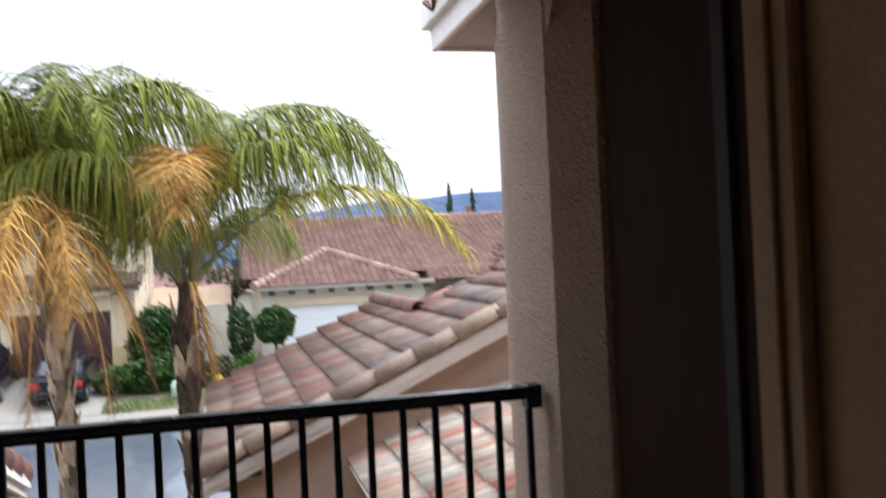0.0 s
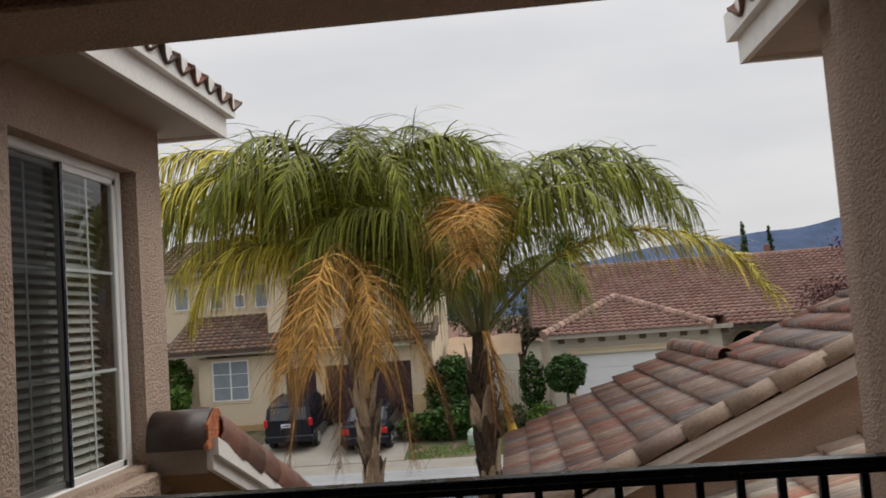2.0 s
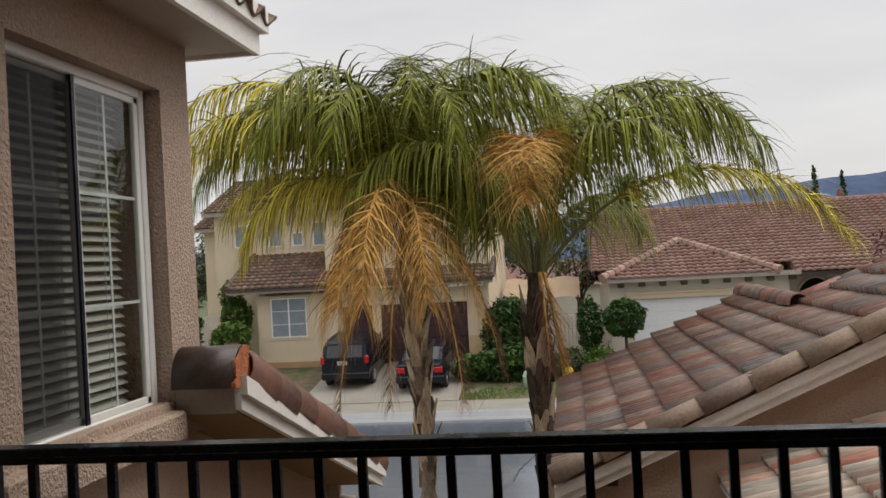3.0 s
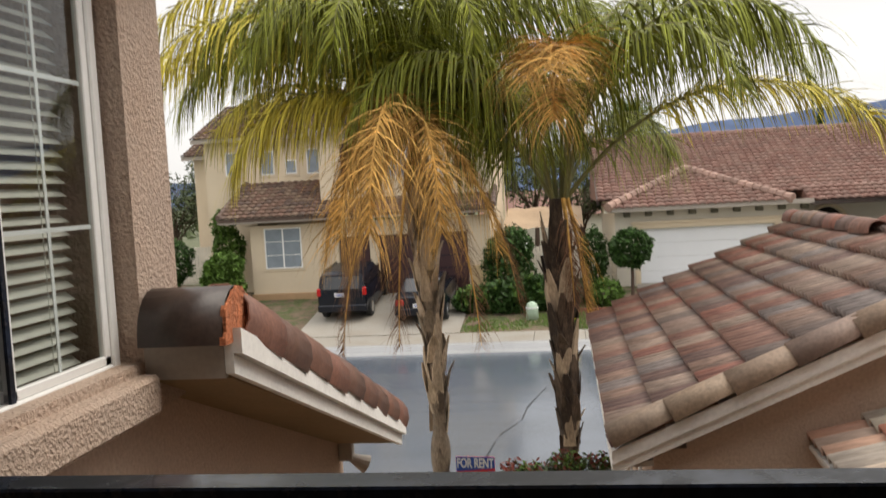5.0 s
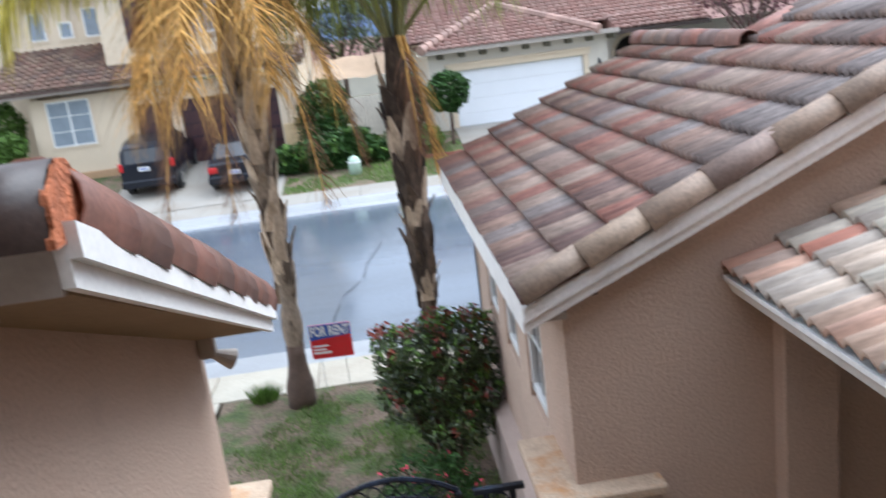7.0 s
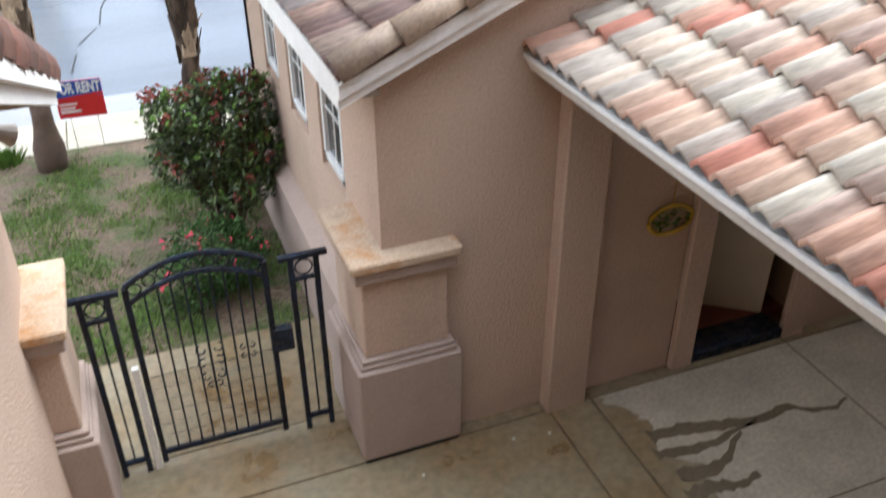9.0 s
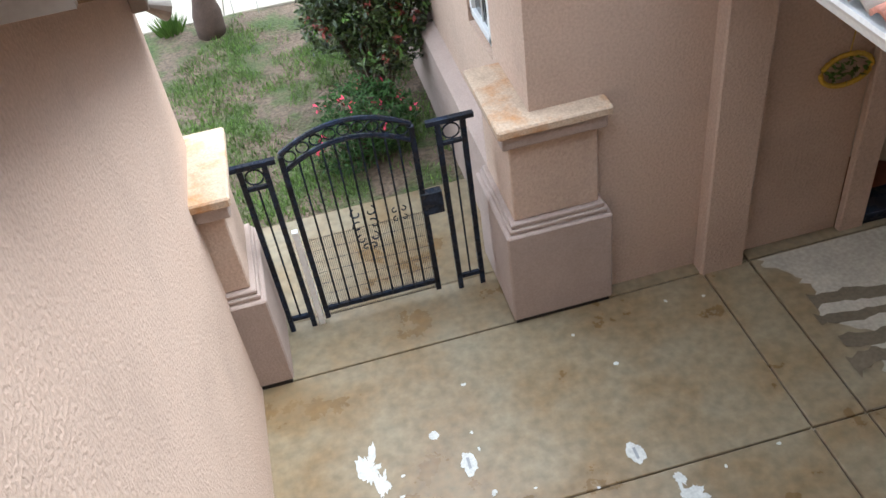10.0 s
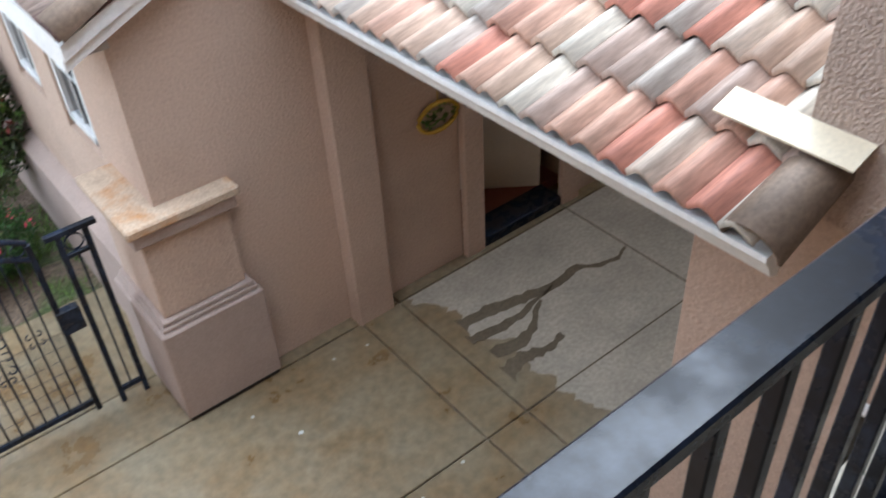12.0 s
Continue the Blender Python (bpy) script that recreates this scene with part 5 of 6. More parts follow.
smudges = [blotch(-0.71, 6.27, 0.055, 0.09, 0.004, 1.0), blotch(0.34, 6.00, 0.055, 0.085, 0.004, 5.0), blotch(-1.34, 6.44, 0.07, 0.14, 0.004, 9.0, 60, 0.8), blotch(-1.28, 6.30, 0.04, 0.09, 0.0041, 3.0, 60, 0.9), blotch(0.57, 5.60, 0.07, 0.09, 0.004, 12.0, 60, 0.8), blotch(0.52, 5.74, 0.03, 0.06, 0.0041, 14.0, 50, 0.9), blotch(-0.88, 6.56, 0.035, 0.035, 0.004, 15.0), blotch(0.20, 5.56, 0.05, 0.05, 0.004, 18.0)]
for k in range(16):
    smudges.append(blotch(random.uniform(-1.2, 1.4), random.uniform(5.4, 7.2), random.uniform(0.008, 0.02), random.uniform(0.008, 0.02), 0.004, k * 2.3 + 30, 12))
stain("paint_spots", smudges, CHALK, "white paint smudges on the concrete")
stain("paint_marks", [[(x - 0.01, y - 0.045, 0.0056), (x + 0.01, y - 0.045, 0.0056), (x + 0.01, y + 0.045, 0.0056), (x - 0.01, y + 0.045, 0.0056)] for x, y in ((-0.71, 6.27), (0.34, 6.0))], GUTTER, "grey marks inside the white spots")

# ---- windows of the right wing ----
for k, (ya, za, yb, zb) in enumerate(RW):
    w = thing("window_%d" % (k + 2), 0.25, ya, za, "small white-framed window set deep in the side wall", "window", kind="structure")
    W, H = yb - ya, zb - za
    part("window_frame", Mesh().soft(-0.03, 0.1, 0.06, 0.02, 0.15, H, 0.004).soft(-0.03, W - 0.05, 0.06, 0.02, W, H, 0.004).soft(-0.03, 0.1, 0.06, 0.02, W, 0.12, 0.004).soft(-0.03, 0.1, H - 0.05, 0.02, W, H, 0.004), VINYL, w)
    part("grid_bar", Mesh().box(-0.01, 0.1 + (W - 0.1) / 2 - 0.008, 0.1, 0, 0.1 + (W - 0.1) / 2 + 0.008, H).box(-0.0105, 0.14, H * 0.53, 0.0005, W - 0.04, H * 0.53 + 0.016), VINYL, w)
    part("pane", Mesh().box(0.004, 0.12, 0.1, 0.01, W - 0.02, H - 0.02), CARGLASS, w)

wl_ = thing("window_5", 1.68, 3.2, 0.95, "white-framed ground-floor window below the balcony", "window", kind="structure")
part("window_frame", Mesh().soft(-0.035, 0, 0, 0.0, 0.05, 1.15, 0.004).soft(-0.035, 0.51, 0, 0.0, 0.56, 1.15, 0.004).soft(-0.034, 0.05, 0, 0.0, 0.51, 0.05, 0.004).soft(-0.034, 0.05, 1.10, 0.0, 0.51, 1.15, 0.004).soft(-0.03, 0.05, 0.62, -0.004, 0.51, 0.65, 0.004), VINYL, wl_)
part("pane", Mesh().box(-0.012, 0.05, 0.05, -0.006, 0.51, 1.10), CARGLASS, wl_)

jn = Mesh().box(3.803, 4.9, 0.001, 3.817, 7.38, 0.0068).box(1.9, 5.823, 0.001, 5.2, 5.837, 0.0064)
setting("floor_joint", jn, WETPATCH, "dark sawn joints in the concrete", "joint")


# ---- across the road ----
def rows_of_tiles(mesh, o, u, v, nu, nv, w, l, keep=None, h=0.05, steps=4):
    """Far roof tiles, joined: each a raised, stepped pan."""
    m0 = frame3(o, u, v)
    src = tile_piece(w, l, rolls=1, h=h, steps=steps, thick=0.07, lip=0.085)
    for j in range(nv):
        for i in range(nu):
            if keep and not keep((i + 0.5) * w, (j + 0.5) * l):
                continue
            m = m0 @ pose(i * w, j * l, 0)
            mesh.add([m @ Vector(p) for p in src.v], src.f)


def slope_tiles(parent, o, u, v, nu, nv, w, l, material, keep=None, **k):
    m = Mesh()
    rows_of_tiles(m, o, u, v, nu, nv, w, l, keep, **k)
    tagged(part("roof_tiles", m, material, parent, smooth=True), kind="stuff")


def far_window(parent, x0, z0, x1, z1, y, frame_w=0.05, bars=0, trim=True, material=CARGLASS):
    w = part("window", Mesh().soft(x0 - 0.1, y - 0.03, z0 - 0.12, x1 + 0.1, y - 0.002, z1 + 0.1, 0.01) if trim else Mesh().box(x0, y - 0.02, z0, x1, y - 0.002, z1), CREAM, parent)
    part("pane", Mesh().box(x0 + 0.02, y - 0.045, z0 + 0.02, x1 - 0.02, y - 0.036, z1 - 0.02), material, w)
    f = Mesh()
    t = frame_w
    f.box(x0, y - 0.06, z0, x0 + t, y - 0.031, z1).box(x1 - t, y - 0.06, z0, x1, y - 0.031, z1).box(x0 + t, y - 0.06, z0, x1 - t, y - 0.031, z0 + t).box(x0 + t, y - 0.06, z1 - t, x1 - t, y - 0.031, z1)
    if bars:
        c = (x0 + x1) / 2
        f.box(c - 0.03, y - 0.058, z0 + t, c + 0.03, y - 0.046, z1 - t)
        for k in (1, 2):
            zz = z0 + (z1 - z0) * k / 3
            f.box(x0 + t, y - 0.055, zz - 0.012, x1 - t, y - 0.047, zz + 0.012)
    part("window_frame", f, VINYL, w)


BLINDGLASS = mat("pale_window", (0.24, 0.28, 0.32), 0.12, var=0.1, scale=3, bump=0.0)

# cream house
LIFT = Vector((0, 0, 0.38))
h1 = thing("cream_house", -8.0, 38.0, 0.63, "cream two-storey stucco house with brown tile roofs", "house")


def put(name, mesh, material, label="", parent=h1, smooth=False):
    """A part given in world places."""
    for piece in ([mesh] if name in WHOLE else split(mesh)):
        ob = part(name, piece, material, parent, label, smooth)
        ob.matrix_local = Matrix.Translation(LIFT - parent.matrix_world.translation)
    return ob


WHOLE = ("ridge_tiles", "arch_trim")


gw = wall_y(Mesh(), 35.3, 35.6, -12.85, -3.15, 0.2, 3.3, [(-9.2, 0.2, -4.05, 2.72)])
put("wall", gw, CREAM, "cream stucco garage wall")
put("wall", Mesh().box(-12.85, 35.6, 0.2, -12.6, 40, 3.4).box(-3.4, 35.6, 0.2, -3.15, 45, 5.4), CREAM)
put("plinth", Mesh().soft(-12.9, 35.2, 0.15, -9.4, 35.3, 0.55, 0.02), mat("tan_base", (0.42, 0.27, 0.15), 0.9, var=0.1, bump=0.2))
put("plinth", Mesh().soft(-4.0, 35.22, 0.15, -3.1, 35.3, 1.35, 0.02), mat("sand_stucco", (0.58, 0.44, 0.25), 0.9, var=0.08, bump=0.2))
put("band", Mesh().soft(-9.35, 35.24, 2.70, -3.9, 35.3, 2.82, 0.02).soft(-9.32, 35.24, 0.2, -9.2, 35.3, 2.70, 0.02), CREAM)
gd = put("garage_door", Mesh().box(-9.2, 35.42, 0.25, -7.95, 35.5, 2.72).box(-7.6, 35.42, 0.25, -4.05, 35.5, 2.72), MAROON, "dark maroon sectional garage door")
put("pier", Mesh().box(-7.95, 35.3, 0.2, -7.6, 35.55, 2.72), CREAM)
pl = Mesh()
for k in range(5):
    pl.box(-7.58, 35.405, 0.30 + k * 0.49, -4.07, 35.419, 0.33 + k * 0.49)
put("door_rib", pl, IRON)
put("wall", Mesh().box(-15.7, 38.0, 0.2, -9.9, 38.25, 7.2).box(-15.7, 38.25, 0.2, -15.45, 46, 7.2).box(-9.95, 35.75, 4.2, -3.15, 36.0, 7.2).box(-9.95, 36.0, 4.2, -9.7, 38.0, 7.2).box(-3.4, 36.0, 5.4, -3.15, 46, 7.2), CREAM, "cream stucco upper storey")
put("wall", Mesh().box(-17.3, 40.5, 0.2, -15.7, 40.75, 6.6).box(-17.3, 40.75, 0.2, -17.05, 46, 6.6), CREAM)
put("fascia", Mesh().box(-13.9, 34.58, 3.45, -2.9, 34.66, 3.68).prism([(34.6, 3.64), (38.1, 5.05), (38.1, 4.9), (34.6, 3.48)], "x", -13.9, -13.8).prism([(34.6, 3.64), (36.2, 4.28), (36.2, 4.1), (34.6, 3.48)], "x", -3.0, -2.9), FASCIA_SHADE)
put("soffit", Mesh().box(-13.85, 34.66, 3.42, -2.95, 35.3, 3.46), FASCIA_SHADE)
sl1 = (0, 1, 0.405)
put("decking", Mesh().prism([(34.55, 3.62), (38.0, 5.02), (38.0, 4.92), (34.55, 3.5)], "x", -13.88, -9.9).prism([(34.55, 3.62), (36.0, 4.2), (36.0, 4.1), (34.55, 3.5)], "x", -9.9, -2.92), BROWN_FAR)
off = LIFT - h1.matrix_world.translation
slope_tiles(h1, Vector((-13.9, 34.5, 3.62)) + off, (1, 0, 0), sl1, 37, 11, 0.30, 0.35, BROWN_FAR, keep=lambda a, b: b < (3.75 if a < 3.95 else 1.55))
cap_m = Mesh()
for y in (34.6, 35.0, 35.4, 35.8):
    cap_m.tube([(-2.95, y, 3.70 + (y - 34.6) * 0.405), (-2.95, y + 0.42, 3.88 + (y - 34.6) * 0.405)], [0.13, 0.10], 8)
for k in range(9):
    cap_m.tube([(-13.88, 34.6 + k * 0.38, 3.70 + k * 0.154), (-13.88, 35.0 + k * 0.38, 3.86 + k * 0.154)], [0.13, 0.10], 8)
for q in split(cap_m):
    put("ridge_tile", q, BROWN_FAR)
for nm, x0, x1, y0, z, run in (("upper", -16.1, -9.5, 37.5, 7.05, 5.0), ("upper", -10.3, -2.7, 35.3, 7.05, 5.0), ("upper", -17.7, -15.5, 40.0, 6.5, 3.0)):
    slope_tiles(h1, Vector((x0, y0, z)) + off, (1, 0, 0), (0, 1, 0.40), int((x1 - x0) / 0.3), int(run / 0.35), 0.30, 0.35, BROWN_FAR)
    put("fascia", Mesh().box(x0, y0 + 0.05, z - 0.16, x1, y0 + 0.12, z + 0.02), FASCIA_SHADE)
    put("decking", Mesh().prism([(y0 + 0.06, z - 0.02), (y0 + run, z + run * 0.37), (y0 + run + 3, z), (y0 + 0.06, z - 0.12)], "x", x0 + 0.02, x1 - 0.02), BROWN_FAR)
for x0, z0, x1, z1, y, bars, gm in ((-12.25, 1.55, -10.72, 3.18, 35.3, 1, BLINDGLASS), (-14.75, 5.45, -14.1, 6.45, 38.0, 0, BLINDGLASS), (-13.15, 5.40, -12.55, 6.42, 38.0, 0, BLINDGLASS), (-12.05, 5.4, -11.55, 6.0, 38.0, 0, BLINDGLASS), (-11.1, 5.35, -10.5, 6.42, 38.0, 0, BLINDGLASS), (-16.6, 5.0, -16.0, 6.3, 40.5, 1, CARGLASS), (-16.6, 1.6, -16.0, 2.8, 40.5, 1, BLINDGLASS), (-7.2, 4.95, -5.6, 6.3, 35.75, 1, BLINDGLASS)):
    far_window(h1, x0 + off.x, z0 + off.z, x1 + off.x, z1 + off.z, y + off.y, 0.05, bars, True, gm)
put("shutter", Mesh().soft(-9.05, 35.69, 4.72, -8.35, 35.75, 6.4, 0.02), MAROON, "dark maroon shutter panel")

# pale house with the white garage door
h2 = thing("pale_house", 7.0, 38.0, 0.63, "pale stucco house with a broad red tile roof", "house")
off2 = LIFT - h2.matrix_world.translation


def put2(name, mesh, material, label=""):
    return put(name, mesh, material, label, h2)


put2("wall", wall_y(Mesh(), 35.3, 35.6, 1.6, 8.35, 0.2, 3.25, [(2.5, 0.2, 7.4, 2.43)]), CREAM2, "pale stucco garage wall")
put2("wall", Mesh().box(1.6, 35.6, 0.2, 1.85, 47, 3.3).prism([(35.6, 3.3), (42, 6.05), (47, 4.0), (47, 3.3)], "x", 1.6, 1.85), CREAM2)
put2("wall", Mesh().box(8.1, 35.6, 0.2, 8.35, 37.0, 3.2), CREAM2)
arch = Mesh()
arch.box(8.35, 37.0, 0.2, 9.1, 37.3, 3.25).box(10.45, 37.0, 0.2, 22.0, 37.3, 3.25)
n = 12
for k in range(n):
    a0, a1 = math.pi * k / n, math.pi * (k + 1) / n
    xa, xb = 9.775 - 0.675 * math.cos(a0), 9.775 - 0.675 * math.cos(a1)
    za, zb = 2.15 + 0.72 * math.sin(a0), 2.15 + 0.72 * math.sin(a1)
    arch.prism([(xa, za), (xb, zb), (xb, 3.25), (xa, 3.25)], "y", 37.0, 37.3)
WHOLE = WHOLE + ("wall",)
put2("wall", arch, CREAM2, "pale stucco wall with an arched entry")
# Dark sheet that stands for the shade inside the arch
put2("entry", Mesh().box(8.6, 38.6, 0.2, 11, 38.8, 3.2), DEEP_SHADE)
rim = [(9.775 - 0.74 * math.cos(math.pi * k / 14), 36.98, 2.15 + 0.80 * math.sin(math.pi * k / 14)) for k in range(15)]
put2("arch_trim", Mesh().tube(rim, 0.07, 6), CREAM)
gdr = Mesh()
for k in range(4):
    gdr.soft(2.51, 35.42, 0.28 + k * 0.535, 7.39, 35.47, 0.28 + k * 0.535 + 0.53, 0.012)
put2("garage_door", gdr, GARAGE_W, "white sectional garage door")
put2("band", Mesh().soft(2.25, 35.2, 2.45, 7.65, 35.3, 2.62, 0.02).soft(2.2, 35.16, 2.62, 7.7, 35.3, 2.72, 0.02), CREAM)
put2("band", Mesh().soft(2.3, 35.25, 0.2, 2.49, 35.3, 2.45, 0.02).soft(7.42, 35.25, 0.2, 7.6, 35.3, 2.45, 0.02), CREAM)
for k in range(9):
    x = 2.05 + k * 0.80
    put2("rafter_block", Mesh().soft(x - 0.12, 35.0, 2.93, x + 0.12, 35.3, 3.12, 0.02), mat("olive_wood", (0.10, 0.09, 0.06), 0.8, bump=0.1) if k == 0 else bpy.data.materials["olive_wood"])
put2("soffit", Mesh().box(1.2, 34.68, 3.12, 8.6, 35.3, 3.18), CREAM2)
put2("fascia", Mesh().box(1.35, 34.6, 3.14, 8.65, 34.68, 3.30), FASCIA_SHADE)
S2 = 0.4
put2("decking", Mesh().add([(1.35, 34.6, 3.24), (7.85, 34.6, 3.24), (4.6, 37.85, 4.52), (1.35, 38.7, 3.24), (7.85, 38.7, 3.24)], [(0, 1, 2), (0, 2, 3), (1, 4, 2)]), RED_FAR)
slope_tiles(h2, Vector((1.3, 34.55, 3.26)) + off2, (1, 0, 0), (0, 1, 0.40), 22, 11, 0.30, 0.335, RED_FAR, keep=lambda a, b: b * 0.93 < min(a, 6.6 - a))
slope_tiles(h2, Vector((1.3, 38.9, 3.26)) + off2, (0, -1, 0), (1, 0, 0.40), 14, 11, 0.30, 0.335, RED_FAR, keep=lambda a, b: b < (4.3 - a) * 1.0 and b < 3.5)
hip = Mesh()
for a, b in (((1.32, 34.55, 3.34), (4.6, 37.9, 4.66)), ((7.9, 34.55, 3.34), (4.6, 37.9, 4.66))):
    a, b = Vector(a), Vector(b)
    for k in range(15):
        hip.tube([a.lerp(b, k / 15), a.lerp(b, (k + 1.1) / 15)], [0.19, 0.15], 8)
put2("ridge_tiles", hip, RED_CAP, "pale red hip cap tiles")
slope_tiles(h2, Vector((1.0, 36.0, 3.56)) + off2, (1, 0, 0), (0, 1, 0.42), 76, 20, 0.30, 0.335, RED_FAR)
slope_tiles(h2, Vector((8.6, 34.9, 3.20)) + off2, (1, 0, 0), (0, 1, 0.42), 12, 4, 0.30, 0.335, RED_FAR)
put2("decking", Mesh().prism([(34.95, 3.16), (42.2, 6.18), (49, 3.4)], "x", 8.62, 23.5).prism([(36.05, 3.54), (42.2, 6.08), (48, 3.5)], "x", 1.05, 8.62), RED_FAR)
put2("fascia", Mesh().box(8.6, 34.9, 3.05, 12.2, 34.98, 3.2).prism([(36.0, 3.62), (42.2, 6.2), (42.2, 6.0), (36.0, 3.42)], "x", 0.98, 1.06), DARKTILE)
rd = Mesh()
for k in range(56):
    rd.tube([(1.0 + k * 0.4, 42.2, 6.18), (1.44 + k * 0.4, 42.2, 6.18)], [0.13, 0.10], 8)
put2("ridge_tiles", rd, RED_FAR)
vent = put2("roof_vent", Mesh().soft(12.4, 42.4, 5.9, 12.65, 42.65, 6.65, 0.02), RED_FAR, "small red roof vent stack")
put2("house_lamp", Mesh().tube([(8.0, 35.25, 2.25), (8.0, 35.22, 2.0), (8.0, 35.25, 1.8)], [0.03, 0.09, 0.04], 8), IRON)

# fence, canvas shade and distant roof between the houses
fence = thing("garden_fence", -1.0, 36.5, 0.73, "weathered cream board fence between the houses", "fence")
fb = Mesh().soft(-0.07, -0.012, 0, 0.07, 0.012, 1.55, 0.006).data("board", FENCE)
for k in range(30):
    b = new("board", fb)
    b.parent = fence
    b.matrix_local = pose(-2.1 + k * 0.155, 0.01 * random.uniform(-1, 1), 0.02 * random.uniform(-1, 1))
part("rail", Mesh().box(-2.2, 0.013, 0.3, 2.6, 0.05, 0.4).box(-2.2, 0.013, 1.2, 2.6, 0.05, 1.3), FENCE, fence)
fence2 = thing("side_fence", -17.5, 38.5, 0.73, "weathered board fence beside the cream house", "fence")
for k in range(26):
    b = new("board", fb)
    b.parent = fence2
    b.matrix_local = pose(-1.9 + k * 0.155, 0, 0.5 + 0.02 * random.uniform(-1, 1), 0, 0, 0)
part("rail", Mesh().box(-2.0, 0.013, 0.4, 2.2, 0.05, 0.5).box(-2.0, 0.013, 1.7, 2.2, 0.05, 1.8), FENCE, fence2)
can = thing("canvas_shade", -1.2, 40.5, 0.73, "sagging tan canvas shade behind the fence", "canopy")
cm = Mesh()
vv = [(-1.7 + 3.4 * i / 8, -1.6 + 3.2 * j / 8, 2.15 + 0.10 * j - 0.25 * math.sin(math.pi * i / 8) * math.sin(math.pi * j / 8) + 0.05 * math.sin(i * 2.2)) for j in range(9) for i in range(9)]
cm.add(vv, [(j * 9 + i, j * 9 + i + 1, j * 9 + i + 10, j * 9 + i + 9) for j in range(8) for i in range(8)])
part("canvas", cm, TARP, can, smooth=True)
for x in (-1.6, 1.6):
    for y in (-1.5, 1.5):
        part("pole", Mesh().tube([(x, y, 0), (x, y, 2.2 + 0.25 * (y > 0))], 0.04, 6), TWIG, can)
far = thing("distant_house", -1.5, 75, -0.3, "distant house with a grey-red tiled roof", "house")
part("wall", Mesh().box(-5, -3, -1, 5, 3, 2.6), CREAM2, far)
part("roof", Mesh().prism([(-3.6, 2.5), (0, 4.6), (3.6, 2.5)], "x", -5.6, 5.6), RED_FAR, far)


# ---- trees and shrubs across the road ----
def topiary(x, y, z, h, r, label):
    t = thing("topiary_tree", x, y, z, label, "topiary")
    part("trunk", Mesh().tube([(0, 0, -0.05), (0.03, 0, h * 0.4), (0, 0, h - r * 0.6)], [0.07, 0.06, 0.05], 7), TWIG, t)
    m = Mesh()
    leaf_cloud(m, (0, 0, h - r * 0.5), (r * 0.95, r * 0.95, r * 0.88), 2600, 0.115, shell=0.7)
    part("crown", m, LEAF, t)


topiary(2.0, 33.2, 0.38, 2.3, 0.8, "clipped round topiary tree on a bare stem")
shrub("clipped_shrub", 0.75, 34.6, 0.65, [(0, 0, 1.25, 0.5, 0.5, 1.15)], LEAF, 0.11, "tall clipped dark shrub by the garage", "bush", 1500, 3)
shrub("clipped_shrub", 1.05, 32.6, 0.31, [(0, 0, 0.5, 0.6, 0.5, 0.5)], LEAF_B, 0.11, "low round green shrub in a brick-edged bed", "bush", 900, 3)
shrub("evergreen_tree", -2.45, 34.2, 0.58, [(0, 0, 1.2, 1.0, 0.9, 1.2), (0.1, 0, 1.75, 0.85, 0.8, 0.95)], LEAF, 0.13, "dense dark evergreen beside the cream house", "tree", 3400, 4, [(PLATE, 3, 1.0, "white_flowers")])
shrub("juniper_hedge", -2.3, 32.6, 0.29, [(0, 0, 0.45, 1.5, 0.8, 0.65), (-1.4, 0, 0.4, 0.7, 0.7, 0.5), (0.7, -0.1, 0.55, 1.0, 0.7, 0.7), (1.4, 0, 0.35, 0.7, 0.6, 0.5)], LEAF, 0.14, "sprawling dark green juniper hedge on the lawn", "hedge", 5200, 6, [(LEAF_B, 90, 1.0, "foliage")])
shrub("hedge_block", -13.6, 34.0, 0.57, [(0, 0, 1.0, 0.85, 0.7, 1.1), (0.1, 0, 1.6, 0.75, 0.65, 0.6)], LEAF_B, 0.13, "square clipped bright green hedge by the house", "hedge", 3600, 4)
topiary(-16.4, 35.2, 0.68, 2.2, 1.1, "clipped flat-topped shrub tree")
shrub("clipped_shrub", -17.4, 33.5, 0.45, [(0, 0, 0.45, 1.0, 0.6, 0.55)], LEAF, 0.13, "low dark shrub below the fence", "bush", 1300, 3)
shrub("climbing_vine", -14.3, 36.6, 0.73, [(0, 0, 1.9, 0.7, 0.5, 1.1), (-0.2, 0, 3.0, 0.5, 0.4, 0.7)], LEAF_B, 0.14, "pale climbing vine at the house corner", "vine", 1600, 4)
shrub("flower_shrub", 0.0, 33.0, 0.32, [(0, 0, 0.5, 0.5, 0.4, 0.5)], LEAF_G, 0.11, "thin grey-green shrub near the palm", "bush", 500, 5)
bed = thing("brick_edging", 1.2, 32.0, 0.2, "low red brick edging round the bed", "edging")
bk = Mesh().soft(-0.10, -0.05, 0, 0.10, 0.05, 0.16, 0.008).data("brick", BRICK)
for k in range(14):
    b = new("brick", bk)
    b.parent = bed
    b.matrix_local = pose(-1.3 + k * 0.215, 0.02 * random.uniform(-1, 1) + 0.02 * (k - 7) ** 2 * 0.03, 0, 0, 0, random.uniform(-4, 4))


